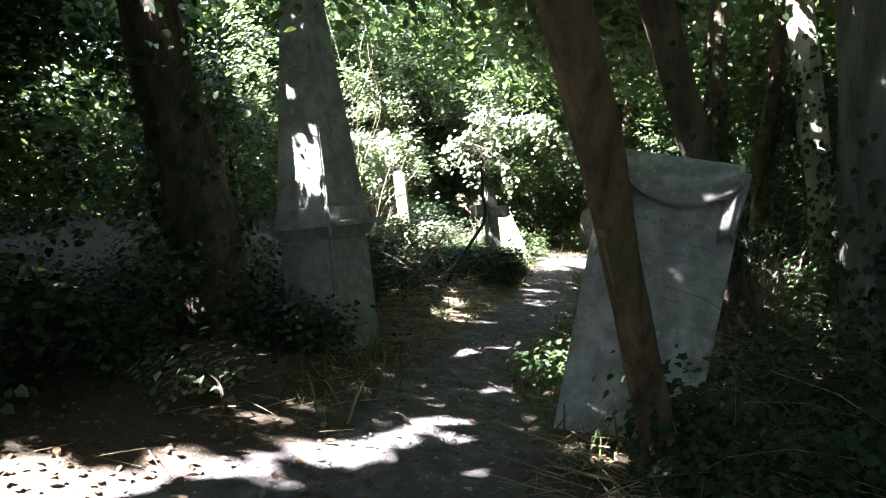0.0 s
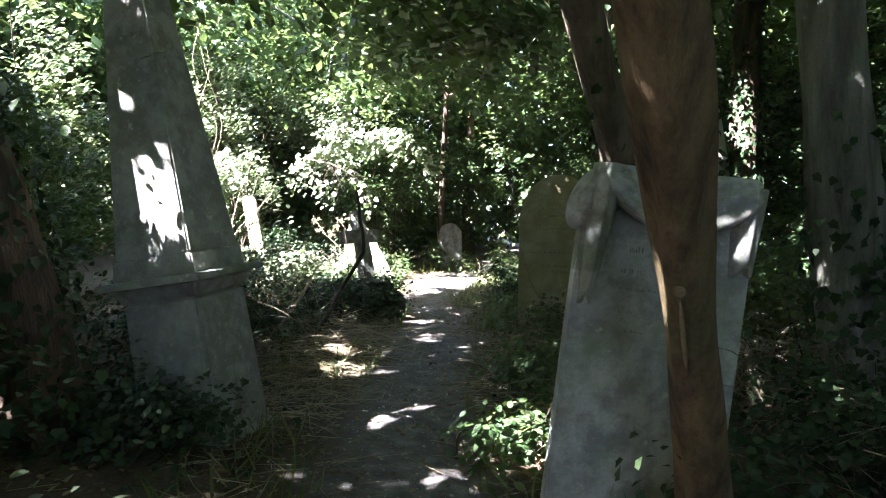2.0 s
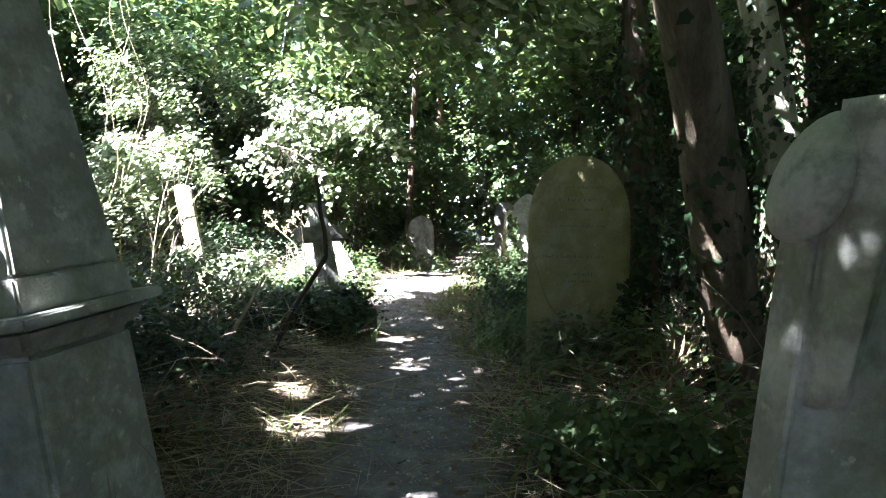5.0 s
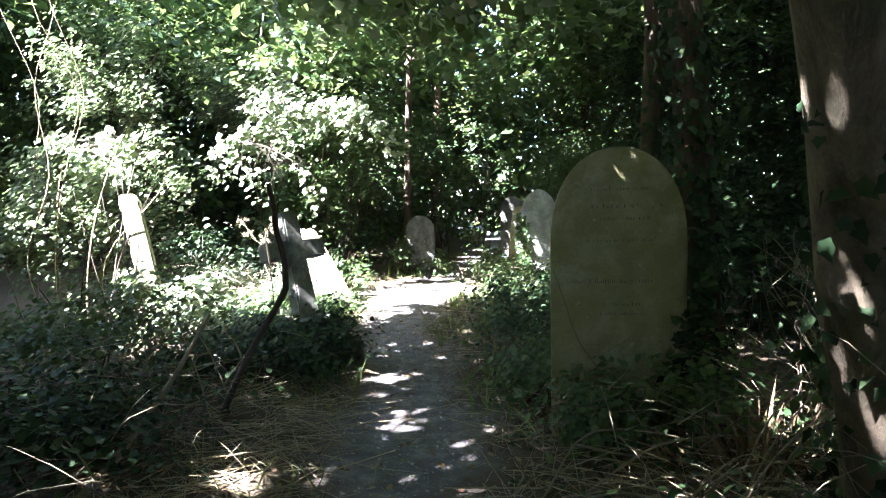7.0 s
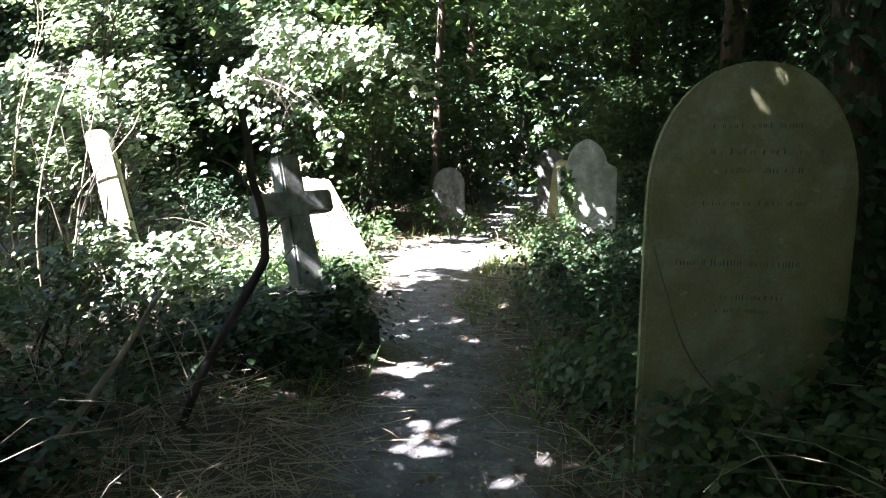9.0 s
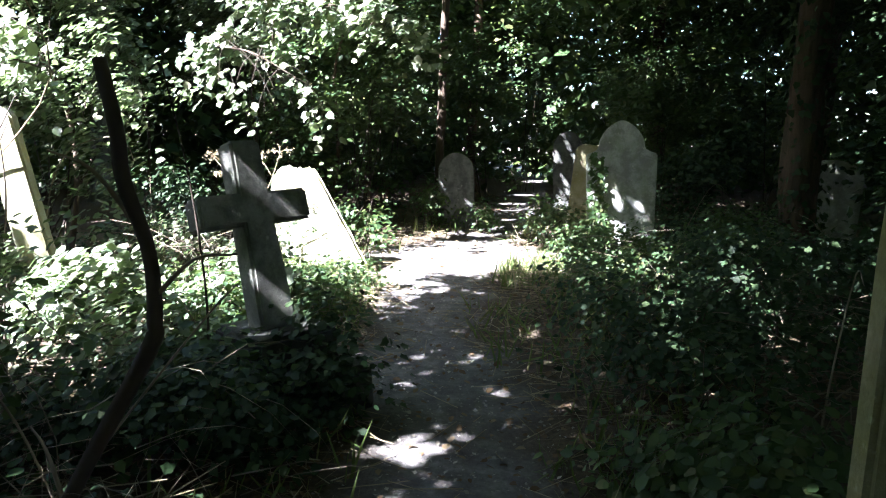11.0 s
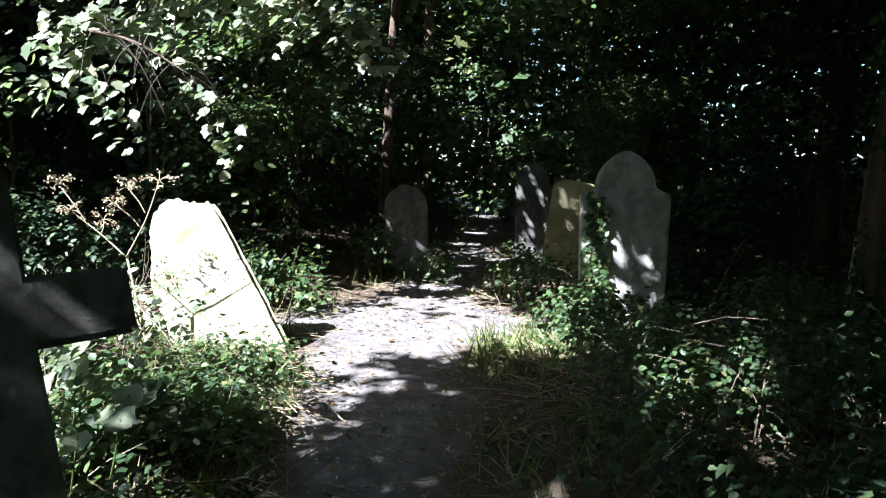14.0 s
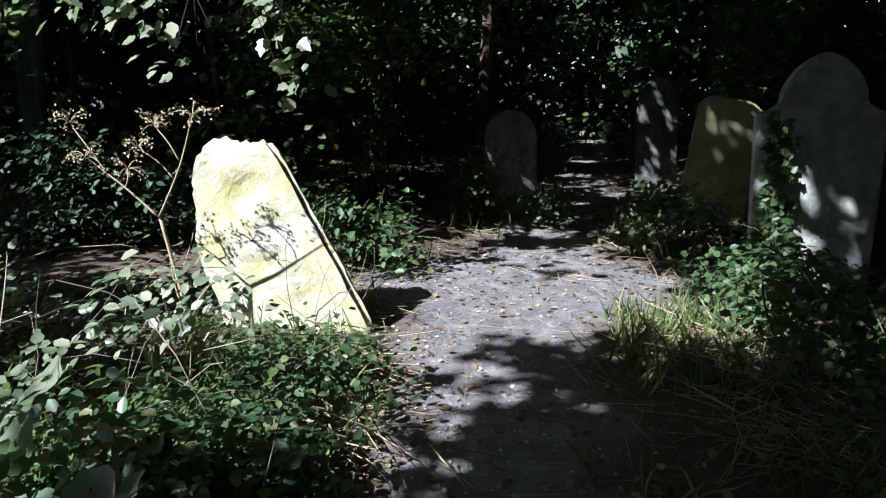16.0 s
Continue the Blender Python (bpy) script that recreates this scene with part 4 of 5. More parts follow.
def bough(centre, reach, drop, count, label):
    """A sycamore bough: a bent limb from behind, side twigs that droop, and lobed leaves turned to the sun."""
    c = Vector(centre)
    foot = Vector((c.x - 0.9, c.y + 2.3, 0))
    ob = thing("sycamore_bough", pose(foot.x, foot.y, float(ground_z(foot.x, foot.y)) - 0.03), label, "branch")
    c, top = c - foot, Vector((0.1, 0.0, c.z * 0.8))
    spine = smooth_line([(0, 0, -0.1), top * 0.5 + Vector((0.1, 0, 0)), top, (top + c) / 2 + Vector((0, 0, 0.35)), c - Vector((0.45 * reach, 0, -0.1)), c + Vector((0.1, -0.2, 0)), c + Vector((0.65 * reach, -0.3, -0.3 * drop))], 6)
    v, f = tube(spine, np.linspace(0.035, 0.008, len(spine)), 7, 0.2)
    mesh_object("limb", v, f, BARK_DARK, ob, smooth=True)
    places, ways = [], []
    for k in range(count):
        start = spine[int(rng.integers(len(spine) * 55 // 100, len(spine)))]
        a = rng.uniform(0, 2 * math.pi)
        end = start + Vector((0.6 * reach * math.cos(a) * rng.uniform(0.4, 1.0), 0.5 * reach * math.sin(a) * rng.uniform(0.4, 1.0), rng.uniform(-drop, 0.25 * drop)))
        mid = (start + end) / 2 + Vector((0, 0, 0.12))
        line = smooth_line([start, mid, end], 5)
        v, f = tube(line, np.linspace(0.0045, 0.0015, len(line)), 5)
        mesh_object("twig", v, f, TWIG_DARK, ob, smooth=True)
        for q in line[3:]:
            m = int(rng.integers(2, 5))
            places += [np.array(q) + rng.normal(0, 0.10, 3) * np.array([1, 1, 0.6]) for _ in range(m)]
            ways += [np.array(q - start) * 0.8 + np.array([0, 0, -0.5]) for _ in range(m)]
    P = np.array(places)
    N = 0.75 * np.array(TO_SUN) + np.array([0.1, -0.35, 0.25]) + 0.38 * rng.normal(size=P.shape)
    W = np.array(ways) + 0.6 * rng.normal(size=P.shape)
    ok = sunward_mask(P + np.array(ob.location), CLEAR, 0.35)
    tagged(scatter("leaves", "lobed", P[ok], N[ok], rng.uniform(0.06, 0.145, ok.sum()), LEAF_SUNLIT, ob, W[ok]), kind="stuff")


OVER = "sycamore bough with sunlit lobed leaves over the graves"
for c, reach, drop, count in (((-3.5, 15.0, 2.35), 0.95, 0.9, 34), ((-3.2, 15.1, 3.05), 0.8, 0.5, 22), ((-2.2, 15.1, 2.95), 0.85, 0.5, 24), ((-5.7, 15.8, 2.5), 0.8, 0.7, 20), ((-4.6, 11.9, 2.1), 1.0, 0.5, 34)):
    bough(c, reach, drop, count, OVER)


# distant woods all around
def ring(n_, r0, r1, z0, z1):
    a, r = rng.uniform(0, 2 * math.pi, n_), rng.uniform(r0, r1, n_)
    return np.stack([-0.5 + r * np.cos(a), 11 + 1.15 * r * np.sin(a), rng.uniform(z0, z1, n_)], 1)


C = ring(5600, 11.5, 18, 0.2, 9.5)
C = C[(np.abs(C[:, 0] - track_x(C[:, 1])) > 1.1) | (C[:, 2] > 3) | (C[:, 1] > 27)]
C = np.concatenate([C, ring(3600, 16.5, 21, 0.0, 4.5), ring(3000, 12, 26, 6.5, 9.0)])
P, N = clumps(C, 0.5, 22, 0.8)
ok = sunward_mask(P) & open_sky(P) & (P[:, 2] > 0.05) & ((P[:, 0] < 0.5) | (P[:, 1] < 14) | (P[:, 2] < 4.6) | (rng.uniform(0, 1, len(P)) < 0.4))
P, N = P[ok], N[ok]
low = (P[:, 1] > -1.5) | (P[:, 2] < 2.6) | (np.abs(P[:, 0] - 0.7) > 1.6)
P, N = P[low], N[low]
back = ring(1500, 21.5, 24, 0.0, 5.5)
bP, bN = clumps(back, 0.6, 7, 0.9)
P, N = np.concatenate([P, bP]), np.concatenate([N, bN])
leaf = np.concatenate([np.full(len(P) - len(bP), 0.34), np.full(len(bP), 0.85)]) * rng.uniform(0.5, 1.3, len(P))
tagged(scatter("far_woods", "kite", P, N, leaf, LEAF), "dark green woodland closing the view all round", "woods", kind="stuff")

# ground cover
def scattered(n_, x0, x1, y0, y1):
    return rng.uniform(x0, x1, n_), rng.uniform(y0, y1, n_)


x, y = scattered(60000, -6, 6, -1, 21)
d = np.abs(x - track_x(y)) - track_half(y)
keep = (d > 0.12) & (rng.uniform(0, 1, len(x)) < np.clip(0.15 + d * 0.6, 0, 1)) & (np.sin(1.9 * x + 0.8 * y) + np.sin(1.3 * y - 0.9 * x) > -0.7)
keep &= ~((x > -0.3) & (x < 1.7) & (y > 5.0) & (y < 7.7) & (rng.uniform(0, 1, len(x)) < 0.25))
x, y, d = x[keep], y[keep], d[keep]
P = np.stack([x, y, ground_z(x, y) + np.abs(rng.normal(0, 0.10, len(x))) * np.clip(d, 0.2, 1) + 0.02], 1)
tagged(scatter("ground_ivy", "ivy", P, np.array([0, 0, 1.0]) + 0.4 * rng.normal(size=P.shape), 0.048 * rng.uniform(0.5, 1.4, len(P)), IVY), "ivy and low leaves covering the ground beside the path", "ivy", kind="stuff")

x, y = scattered(34000, -4, 4, -1.5, 24)
d = np.abs(x - track_x(y)) - track_half(y)
keep = rng.uniform(0, 1, len(x)) < np.where(d < 0, 0.34 + 0.3 * (d > -0.2), 0.8)
x, y = x[keep], y[keep]
P = np.stack([x, y, ground_z(x, y) + rng.uniform(0.004, 0.02, len(x))], 1)
tagged(scatter("leaf_litter", "ovate", P, np.array([0, 0, 1.0]) + 0.25 * rng.normal(size=P.shape), 0.05 * rng.uniform(0.5, 1.3, len(P)), LITTER), "brown dead leaves strewn on the earth", "leaf litter", kind="stuff")

x, y = scattered(11000, -3.5, 3.5, -1, 19)
d = np.abs(x - track_x(y)) - track_half(y)
keep = rng.uniform(0, 1, len(x)) < np.where(d < -0.15, 0.2, np.exp(-((d - 0.25) / 0.5) ** 2))
keep &= (y > 2.8) | (x < -2.1) | (x > 1.2) | (rng.uniform(0, 1, len(x)) < 0.12)
x, y = x[keep], y[keep]
P = np.stack([x, y, ground_z(x, y) + rng.uniform(0.005, 0.06, len(x))], 1)
flat = np.concatenate([rng.normal(size=(len(x), 2)), rng.normal(0, 0.12, (len(x), 1))], 1)
tagged(scatter("dry_stalks", "stalk", P, np.array([0, 0, 1.0]) + 0.1 * rng.normal(size=P.shape), rng.uniform(0.08, 0.35, len(P)), STRAW, None, flat), "straw and dry stalks lying along the path edges", "dry grass", kind="stuff")

x, y = scattered(16000, -4, 3.5, 0, 18)
d = np.abs(x - track_x(y)) - track_half(y)
keep = (d > -0.08) & (rng.uniform(0, 1, len(x)) < np.exp(-((d - 0.2) / 0.45) ** 2)) & (np.sin(2.3 * y + x) > -0.35) & ((y > 2.9) | (x < -2.2) | (x > 1.2))
x, y = x[keep], y[keep]
P = np.stack([x, y, ground_z(x, y)], 1)
upward = np.concatenate([rng.normal(0, 0.45, (len(x), 2)), np.ones((len(x), 1))], 1)
tagged(scatter("grass", "blade", P, rng.normal(size=P.shape), rng.uniform(0.10, 0.32, len(P)), GRASS, None, upward), "thin grass tufts along the path edges", "grass", kind="stuff")


# ---- branches, canes and dead stems ----
def branch(name, label, category, points, r0, r1, mat, sides=7, group=""):
    base = Vector(points[0])
    line = smooth_line([Vector(p) - base for p in points], 7)
    v, f = tube(line, np.linspace(r0, r1, len(line)), sides, 0.25, base.y)
    ob = mesh_object(name, v, f, mat, smooth=True)
    ob.location = base
    return tagged(ob, label, category, group)


stick = branch("leaning_branch", "dark crooked dead branch standing against the undergrowth", "branch", [(-1.95, 8.35, -0.02), (-1.70, 8.26, 0.5), (-1.42, 8.24, 0.98), (-1.39, 8.24, 1.08), (-1.405, 8.26, 1.26), (-1.44, 8.22, 1.45), (-1.445, 8.21, 1.58), (-1.485, 8.22, 1.76)], 0.027, 0.017, TWIG_DARK)
for a_, b_ in (((0.55, -0.11, 1.15), (0.76, -0.02, 1.27)), ((0.53, -0.11, 1.35), (0.32, -0.15, 1.55)), ((0.25, -0.09, 0.52), (0.1, 0.0, 0.72))):
    v, f = tube(smooth_line([a_, (Vector(a_) + Vector(b_)) / 2 + Vector((0, 0, 0.05)), b_], 4), np.linspace(0.008, 0.003, 9), 5)
    mesh_object("side_twig", v, f, TWIG, stick, smooth=True)
branch("fallen_branch", "pale bent dead branch lying in the undergrowth", "branch", [(-2.2, 6.9, 0.05), (-2.15, 7.4, 0.2), (-2.05, 7.9, 0.5), (-1.95, 8.3, 0.85)], 0.03, 0.012, TWIG)
branch("fallen_branch", "pale bent dead branch lying in the undergrowth", "branch", [(-4.3, 12.0, 0.1), (-4.3, 12.1, 0.9), (-4.1, 12.1, 1.35), (-3.8, 12.2, 1.5), (-3.62, 12.2, 1.44), (-3.56, 12.2, 1.3)], 0.007, 0.004, TWIG)
for pts in ([(0.25, 7.15, 0.05), (0.5, 7.32, 0.34), (0.9, 7.42, 0.33), (1.3, 7.45, 0.22)], [(0.45, 7.3, 0.3), (0.75, 7.36, 0.22), (1.15, 7.35, 0.18), (1.5, 7.3, 0.12)],
            [(0.5, 7.2, 0.08), (0.85, 7.25, 0.3), (1.25, 7.28, 0.36), (1.7, 7.1, 0.4)], [(1.0, 6.7, 0.05), (1.4, 6.9, 0.45), (1.9, 7.1, 0.62), (2.5, 7.0, 0.6)], [(0.2, 6.6, 0.03), (0.45, 6.85, 0.2), (0.85, 6.95, 0.16), (1.2, 7.2, 0.05)]):
    branch("fallen_branch", "pale bare dead branch lying over the undergrowth", "branch", pts, 0.008, 0.003, TWIG, 6)
branch("bramble_cane", "thin pale cane leaning on a mossy headstone", "cane", [(1.0, 7.5, 0.12), (0.82, 7.7, 0.42), (0.58, 7.88, 0.72), (0.47, 7.95, 1.02), (0.40, 7.9, 1.2)], 0.007, 0.003, TWIG, 5, "bramble canes")
branch("bramble_cane", "long thin dry cane standing in the undergrowth", "cane", [(-2.15, 8.52, 0.0), (-1.72, 8.56, 0.59), (-1.40, 8.58, 0.99), (-1.3, 8.6, 1.1)], 0.006, 0.003, TWIG, 5, "bramble canes")
branch("sapling", "thin dark sapling stem leaning by a cross", "sapling", [(-1.95, 9.7, 0.0), (-1.9, 9.75, 0.6), (-1.98, 9.8, 1.3), (-2.1, 9.8, 1.9)], 0.008, 0.004, TWIG_DARK)
r = random.Random(4)
for x0, y0, n_ in ((0.95, 7.2, 3), (0.9, 9.6, 3), (1.2, 11.4, 4), (0.9, 12.8, 4), (1.9, 14.2, 3), (2.2, 4.0, 4), (1.6, 7.3, 5), (-2.3, 8.6, 3), (-2.4, 6.8, 3)):
    for k in range(n_):
        a, L = r.uniform(0, 6.28), r.uniform(0.5, 1.1)
        x1, y1 = x0 + r.uniform(-0.5, 0.5), y0 + r.uniform(-0.5, 0.5)
        if x0 > 0:
            a = r.uniform(-1.2, 1.2)
        else:
            a = r.uniform(1.9, 4.3)
        g = float(ground_z(x1, y1))
        branch("bramble_cane", "thin dry bramble cane arching over the undergrowth", "cane", [(x1, y1, g - 0.02), (x1 + 0.3 * L * math.cos(a), y1 + 0.3 * L * math.sin(a), g + r.uniform(0.35, 0.6) * L), (x1 + 0.75 * L * math.cos(a), y1 + 0.75 * L * math.sin(a), g + r.uniform(0.5, 0.9) * L), (x1 + 1.2 * L * math.cos(a), y1 + 1.2 * L * math.sin(a), g + r.uniform(0.25, 0.8) * L)], 0.006, 0.0025, TWIG, 5, "bramble canes")

# dead umbellifer beside the broken slab
weed = thing("dead_hogweed", pose(-2.82, 13.55, 0.05), "pale dead hogweed stalk with dry seed heads", "weed")


def weed_stem(points, r0, r1):
    v, f = tube(smooth_line(points, 5), np.linspace(r0, r1, (len(points) - 1) * 5 + 1), 6)
    mesh_object("stem", v, f, STRAW, weed, smooth=True)


weed_stem([(0.06, 0, -0.1), (-0.02, 0, 0.32), (-0.12, 0.02, 0.74)], 0.012, 0.009)
weed_stem([(0.06, 0, 0.05), (-0.06, 0.03, 0.3), (-0.10, 0.05, 0.55)], 0.007, 0.004)
weed_stem([(0.02, 0, 0.2), (0.14, 0.03, 0.36), (0.24, 0.03, 0.40)], 0.005, 0.003)
HEADS = ((0.12, 0.0, 1.30, -0.12, 0.74), (-0.52, 0.02, 1.06, -0.12, 0.74), (-0.12, 0.04, 1.24, 0.02, 1.06), (-0.62, 0.06, 1.24, -0.40, 0.98), (-0.20, 0.0, 1.12, -0.02, 0.96), (-0.30, 0.05, 1.0, -0.30, 0.90))
for i, (x, y, z, x0, z0) in enumerate(HEADS):
    tip = Vector((x, y, z))
    weed_stem([(x0, 0.01, z0), ((x + x0) / 2 + 0.02, 0.01, (z + z0) / 2), tip], 0.007 if i < 2 else 0.004, 0.003)
    spread = 0.12 if i == 0 else rng.uniform(0.05, 0.085)
    for k in range(9):
        a = 2 * math.pi * k / 9 + rng.normal(0, 0.2)
        end = tip + Vector((spread * math.cos(a) * rng.uniform(0.5, 1.2), spread * math.sin(a), 0.06 * rng.uniform(-0.7, 1.2)))
        weed_stem([tip, (tip + end) / 2 + Vector((0, 0, 0.015)), end], 0.003, 0.0015)
        q = np.array(end) + rng.normal(0, 0.013, (12, 3))
        tagged(scatter("seed_head", "kite", q, rng.normal(size=q.shape), np.full(12, 0.017), STRAW, weed), kind="stuff")

# dry clump of dead stalks
dry = thing("dry_bracken", pose(1.45, 7.35, 0.05), "rust-brown clump of dead bracken and straw", "weed")
for k in range(9):
    n_, a = 26, 2 * math.pi * k / 9
    P = np.stack([0.16 * math.cos(a) + rng.normal(0, 0.07, n_), 0.13 * math.sin(a) + rng.normal(0, 0.07, n_), np.zeros(n_)], 1)
    lean = np.concatenate([P[:, :2] * 2.2 + rng.normal(0, 0.4, (n_, 2)), np.ones((n_, 1))], 1)
    tagged(scatter("frond_tuft", "blade", P, rng.normal(size=P.shape), rng.uniform(0.25, 0.6, n_), LITTER, dry, lean), kind="stuff")

# climbing stems hanging in the sun
vine = thing("climbing_vine", pose(-4.3, 10.4, 0.1), "pale tangled climbing stems hanging among sunlit leaves", "vine")
for k in range(8):
    x, y = rng.uniform(-0.9, 0.9), rng.uniform(-0.8, 0.8)
    pts = [(x * 0.5, y * 0.5, -0.1)] + [(x * (0.5 + 0.25 * q) + rng.normal(0, 0.16), y + rng.normal(0, 0.16), 0.9 * q) for q in range(1, 6)]
    v, f = tube(smooth_line(pts, 5), np.linspace(0.007, 0.003, 26), 5)
    mesh_object("stem", v, f, STRAW if k % 3 else TWIG, vine, smooth=True)

# ivy climbing the gothic headstone
n_ = 420
u, w = rng.uniform(0, 1, n_), rng.uniform(0, 1, n_) ** 1.4
P = np.stack([0.76 + 0.28 * u * (1 - 0.5 * w), 15.10 - rng.uniform(0.0, 0.05, n_), 0.1 + 1.25 * w], 1)
climber = scatter("climbing_ivy", "ivy", P - np.array([0.9, 15.1, 0.05]), np.array([0, -1.0, 0.25]) + 0.45 * rng.normal(size=P.shape), 0.06 * rng.uniform(0.6, 1.3, n_), LEAF)
climber.location = (0.9, 15.1, 0.05)
tagged(climber, "ivy climbing one edge of a gothic headstone", "ivy")

# ivy hanging over one edge of the round headstone
n_ = 420
u, w = rng.uniform(0, 1, n_), rng.uniform(0, 1, n_)
P = np.stack([1.34 - 0.22 * u ** 1.5 * (1.2 - w) - 0.05 * np.sin(7 * w), 7.93 - rng.uniform(0.0, 0.08, n_), 0.1 + 1.55 * w], 1)
climber = scatter("climbing_ivy", "ivy", P - np.array([1.3, 7.9, 0.05]), np.array([0, -1.0, 0.25]) + 0.45 * rng.normal(size=P.shape), 0.06 * rng.uniform(0.6, 1.3, n_), IVY)
climber.location = (1.3, 7.9, 0.05)
tagged(climber, "dark ivy hanging over the edge of a mossy headstone", "ivy")

# heaps of dry stalks on both sides of the path
for x0, x1, y0, y1, n_ in ((-2.3, -1.0, 5.0, 9.0, 1100), (0.05, 1.7, 5.2, 7.5, 600), (1.5, 2.3, 7.2, 8.0, 420), (-0.1, 0.5, 12.6, 14.4, 220), (0.5, 2.4, 2.2, 3.4, 260), (-2.0, -1.65, 12.6, 13.4, 120)):
    x, y = scattered(n_, x0, x1, y0, y1)
    P = np.stack([x, y, ground_z(x, y) + (0.01 + 0.2 * rng.uniform(0, 1, n_) ** 2 if x0 > 0 else rng.uniform(0.01, 0.09, n_))], 1)
    flat = np.concatenate([rng.normal(size=(n_, 2)), rng.normal(0, 0.16, (n_, 1))], 1)
    tagged(scatter("dry_stalks", "stalk", P, np.array([0, 0, 1.0]) + 0.1 * rng.normal(size=P.shape), rng.uniform(0.12, 0.5, n_), STRAW, None, flat), "heap of straw and dead stalks beside the path", "dry grass", kind="stuff")
for x0, x1, y0, y1, n_ in ((-2.9, -1.78, 12.7, 13.75, 500), (-0.35, 0.4, 13.3, 14.6, 700), (-1.75, -1.55, 10.6, 13.0, 200), (-2.7, -1.75, 11.2, 12.8, 350), (0.0, 1.0, 9.0, 13.0, 700)):
    x, y = scattered(n_, x0, x1, y0, y1)
    P = np.stack([x, y, ground_z(x, y)], 1)
    upward = np.concatenate([rng.normal(0, 0.5, (n_, 2)), np.ones((n_, 1))], 1)
    tagged(scatter("grass", "blade", P, rng.normal(size=P.shape), rng.uniform(0.10, 0.30, n_), GRASS, None, upward), "yellow-green grass tufts beside the path", "grass", kind="stuff")

# pebbles and crumbs of earth on the path
n_ = 5000
y = rng.uniform(-0.5, 20, n_)
x = track_x(y) + rng.normal(0, 0.4, n_) * track_half(y) / 0.47
P = np.stack([x, y, ground_z(x, y) - 0.002], 1)
SHAPES["crumb"] = (np.array([(-0.5, -0.4, 0), (0.5, -0.45, 0), (0.45, 0.5, 0), (-0.5, 0.4, 0), (-0.2, -0.1, 0.5), (0.25, 0.15, 0.42)]), [(0, 1, 5, 4), (1, 2, 5), (2, 3, 4, 5), (3, 0, 4)])
PEBBLE = plain_material("earth_crumb", (0.13, 0.11, 0.10), (0.36, 0.33, 0.3), 30)
tagged(scatter("pebbles", "crumb", P, np.array([0, 0, 1.0]) + 0.2 * rng.normal(size=P.shape), 0.018 * rng.uniform(0.4, 1.0, n_) ** 2, PEBBLE), "small stones and earth crumbs on the footpath", "pebbles", kind="stuff")


n_ = 6000
y = rng.uniform(-0.5, 19, n_)
x = track_x(y) + rng.normal(0, 0.55, n_) * track_half(y) / 0.6
P = np.stack([x, y, ground_z(x, y) + rng.uniform(0.003, 0.012, n_)], 1)
tagged(scatter("path_chips", "kite", P, np.array([0, 0, 1.0]) + 0.35 * rng.normal(size=P.shape), rng.uniform(0.01, 0.036, n_), CHIP), "pale leaf scraps and wood chips strewn on the footpath", "litter", kind="stuff")


# low sprays of leaves, added to break up the sunbeams on the stones
def spray(tip, top, count, spread, label):
    ob = thing("dapple_spray", pose(*top), label, "branch")
    rel = Vector(tip) - Vector(top)
    v, f = tube(smooth_line([(0, 0, 0), rel * 0.5 + Vector((0.05, 0.03, 0.1)), rel], 6), np.linspace(0.008, 0.003, 13), 5)
    mesh_object("twig", v, f, TWIG_DARK, ob, smooth=True)
    P = np.array(rel) + rng.normal(0, spread, (count, 3))
    scatter("leaves", "ovate", P, np.array([-0.3, -0.2, 1.0]) + 0.5 * rng.normal(size=P.shape), 0.075 * rng.uniform(0.6, 1.3, count), LEAF, ob)


beam = Vector(TO_SUN)
for p, d, count, spread in (((-1.85, 4.45, 1.46), 1.1, 20, 0.2), ((-2.15, 4.5, 2.05), 1.3, 18, 0.16), ((0.42, 3.7, 0.7), 2.5, 26, 0.16), ((0.52, 3.66, 1.15), 2.5, 18, 0.12), ((1.14, 3.66, 0.92), 2.6, 20, 0.13)):
    q = Vector(p) + beam * d
    spray(q, q + Vector((-0.3, -0.2, 5.0 - q.z)), count, spread, "added spray of green leaves that breaks up a sunbeam")

# scars on the leaning trunk
SCAR = plain_material("bare_wood", (0.24, 0.165, 0.09), (0.30, 0.21, 0.12), 60)
tree = bpy.data.objects["leaning_tree"]
for z, h, w in ((1.335, 0.02, 0.021), (1.19, 0.115, 0.009)):
    c = Vector((1.10 - 0.263 * z, 3.26 - 0.509 * z, z)) + Vector((-0.039, -0.090, -0.03)) - tree.location

    def knot(u, v, c=c, h=h, w=w):
        a, t = math.pi * (0.02 + 0.96 * v), 2 * math.pi * u
        return (c.x + w * math.sin(a) * math.cos(t) - 0.263 * h * math.cos(a), c.y + 0.010 * math.sin(a) * math.sin(t) - 0.509 * h * math.cos(a), c.z + h * math.cos(a))
    part("scar", grid_mesh(knot, 12, 10), SCAR, tree, "pale bare wood scar", True)

# upright dead stems in the undergrowth
x, y = scattered(2600, -4, 3.5, 3.8, 16)
d = np.abs(x - track_x(y)) - track_half(y)
keep = (d > 0.15) & (np.sin(1.7 * x + 2.1 * y) > -0.2)
x, y = x[keep], y[keep]
P = np.stack([x, y, ground_z(x, y)], 1)
upward = np.concatenate([rng.normal(0, 0.55, (len(x), 2)), np.ones((len(x), 1))], 1)
tagged(scatter("dead_stems", "cane", P, rng.normal(size=P.shape), rng.uniform(0.25, 0.8, len(P)), TWIG, None, upward), "thin dead stems standing in the undergrowth", "dry stems", kind="stuff")


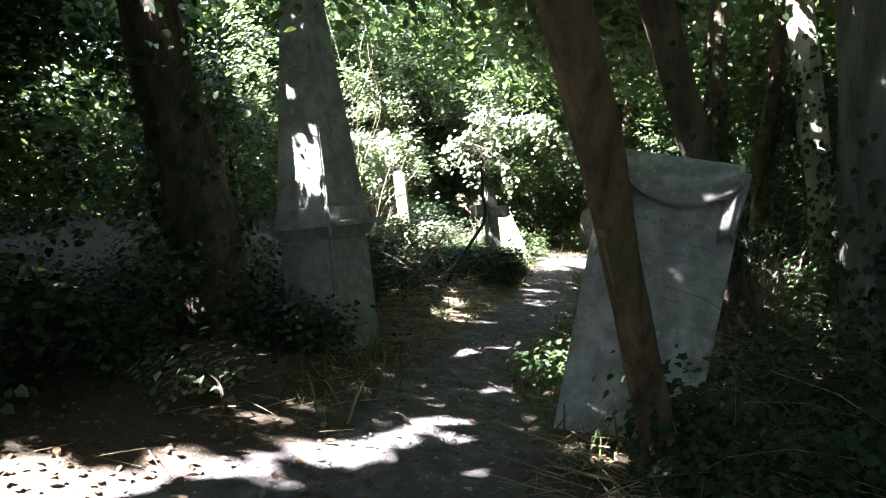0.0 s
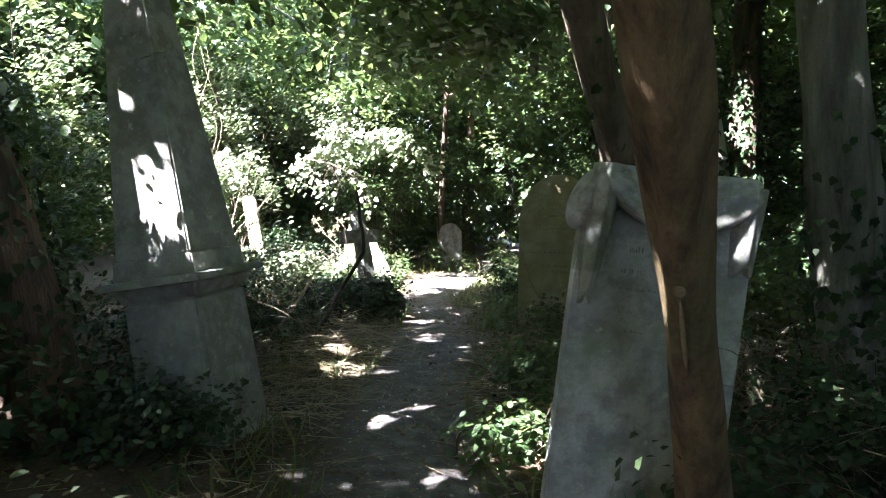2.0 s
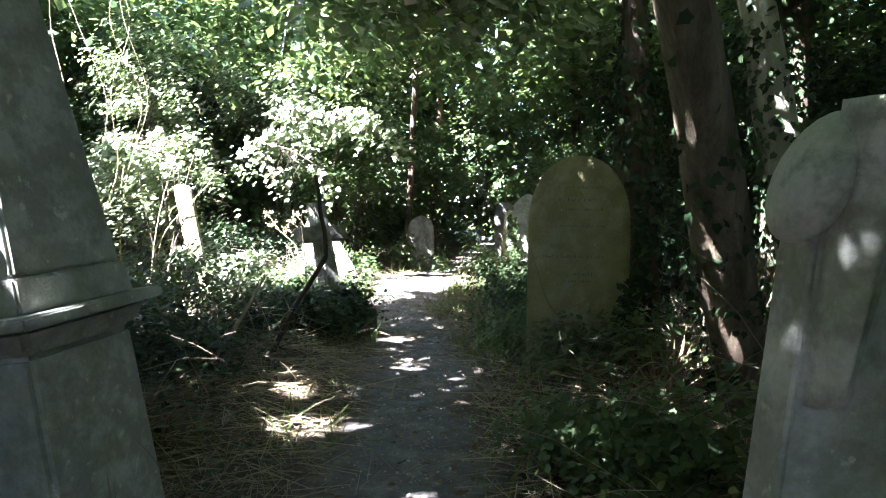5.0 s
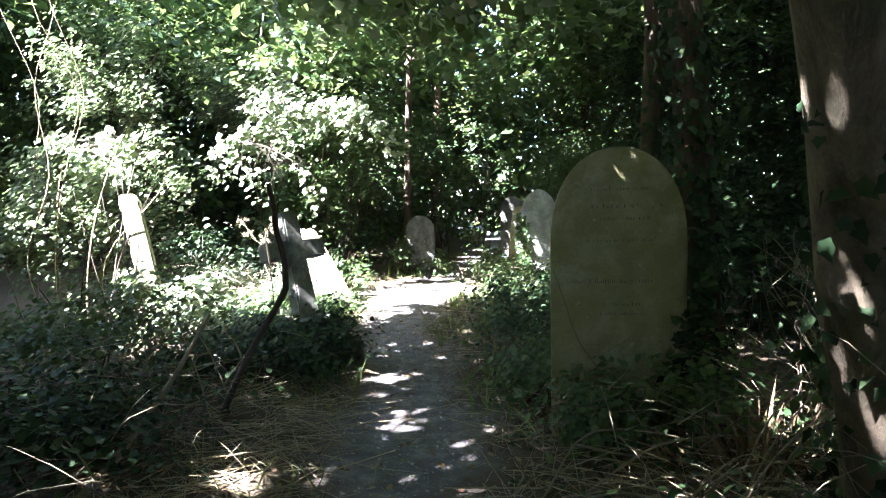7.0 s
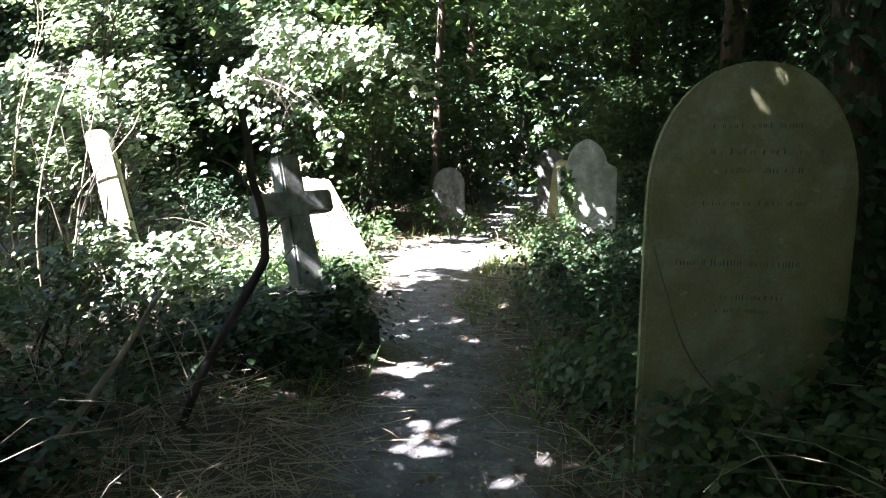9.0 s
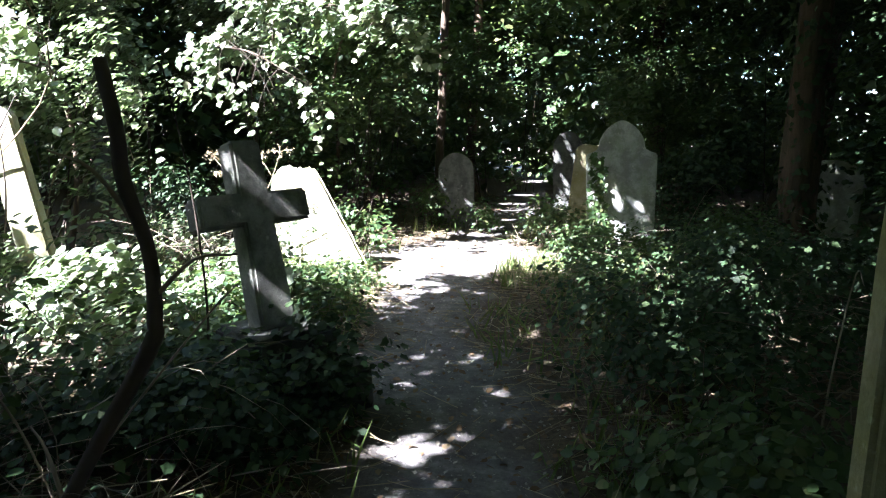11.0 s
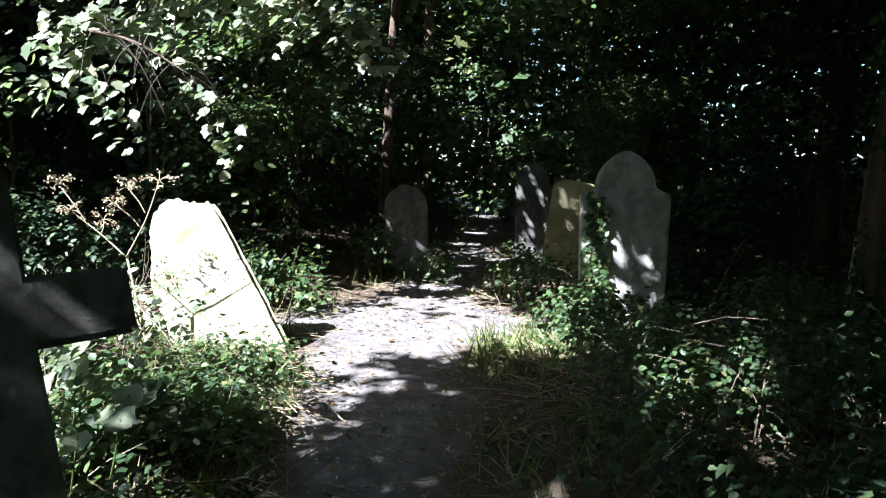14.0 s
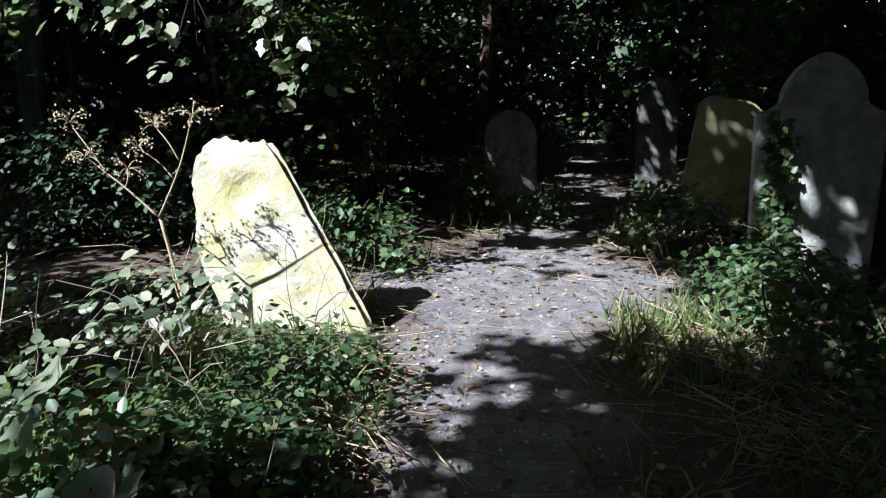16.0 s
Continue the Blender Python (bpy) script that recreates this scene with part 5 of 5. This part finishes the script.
# tangle of thin fallen twigs and canes lying over the low growth
for x0, x1, y0, y1, n_ in ((-3.4, -1.25, 5.2, 9.6, 420), (0.15, 2.4, 4.6, 8.0, 420), (0.2, 2.2, 8.6, 13.4, 360), (-3.4, -1.4, 10.6, 12.8, 200), (1.2, 3.0, 2.4, 4.6, 160)):
    x, y = scattered(n_, x0, x1, y0, y1)
    h = rng.uniform(0, 1, n_) ** 1.6 * np.clip(np.abs(x - track_x(y)) - 0.4, 0.1, 0.7)
    P = np.stack([x, y, ground_z(x, y) + 0.02 + h], 1)
    along = np.concatenate([rng.normal(size=(n_, 2)), rng.normal(0.05, 0.35, (n_, 1))], 1)
    tagged(scatter("fallen_twigs", "cane", P, np.array([0, 0, 1.0]) + 0.3 * rng.normal(size=P.shape), rng.uniform(0.25, 0.8, n_), TWIG, None, along), "thin pale dead twigs and canes tangled over the low growth", "twigs", kind="stuff")


# dead twiggy bramble bushes
def dead_bush(x0, y0, w, h, count, label):
    ob = thing("dead_bramble", pose(x0, y0, float(ground_z(x0, y0)) - 0.02), label, "bush")
    for k in range(count):
        a, L = rng.uniform(0, 2 * math.pi), rng.uniform(0.5, 1.0)
        p = [(rng.normal(0, 0.12), rng.normal(0, 0.12), -0.03)]
        for q in (0.4, 0.75, 1.0):
            p.append((w * L * q * math.cos(a) + rng.normal(0, 0.05), w * L * q * math.sin(a) + rng.normal(0, 0.05), h * L * (q ** 0.6) * rng.uniform(0.75, 1.05)))
        v, f = tube(smooth_line(p, 4), np.linspace(0.0045, 0.0015, 13), 5)
        mesh_object("twig", v, f, TWIG, ob, smooth=True)


dead_bush(1.95, 7.2, 0.62, 1.65, 52, "tangle of pale dead bramble twigs beside a headstone")
dead_bush(2.1, 5.9, 0.5, 0.9, 20, "tangle of pale dead bramble twigs in the shade")
dead_bush(2.4, 3.7, 0.6, 0.8, 24, "tangle of pale dead bramble twigs beside a headstone")
dead_bush(-3.4, 12.4, 0.5, 1.1, 22, "tangle of pale dead twigs in the sun")
dead_bush(1.8, 12.4, 0.6, 0.8, 18, "tangle of pale dead bramble twigs in the shade")

# large round leaves standing above the low growth
big = thing("butterbur_clump", pose(-2.45, 11.35, 0.08), "clump of large round sunlit green leaves beside the path", "weed")
for k in range(46):
    x, y, h = rng.uniform(-0.55, 0.5), rng.uniform(-0.6, 0.7), rng.uniform(0.22, 0.5)
    v, f = tube([(x * 0.8, y * 0.8, -0.05), (x * 0.95, y, h * 0.6), (x, y, h)], [0.005, 0.004, 0.003], 5)
    mesh_object("stalk", v, f, GRASS, big, smooth=True)
    r0, tilt = rng.uniform(0.045, 0.085), Vector((rng.normal(-0.35, 0.3), rng.normal(-0.4, 0.3), 1)).normalized()
    a, c = tilt.orthogonal().normalized(), None
    c = tilt.cross(a)
    rim = [Vector((x, y, h)) + (a * math.cos(q) + c * math.sin(q)) * r0 * (1 + 0.12 * math.sin(5 * q + k)) + tilt * 0.012 * math.cos(2 * q) for q in np.linspace(0, 2 * math.pi, 13)[:-1]]
    mesh_object("leaf", [Vector((x, y, h)) - tilt * 0.012] + rim, [(0, i + 1, (i + 1) % 12 + 1) for i in range(12)], LEAF_SUNLIT, big, smooth=True)
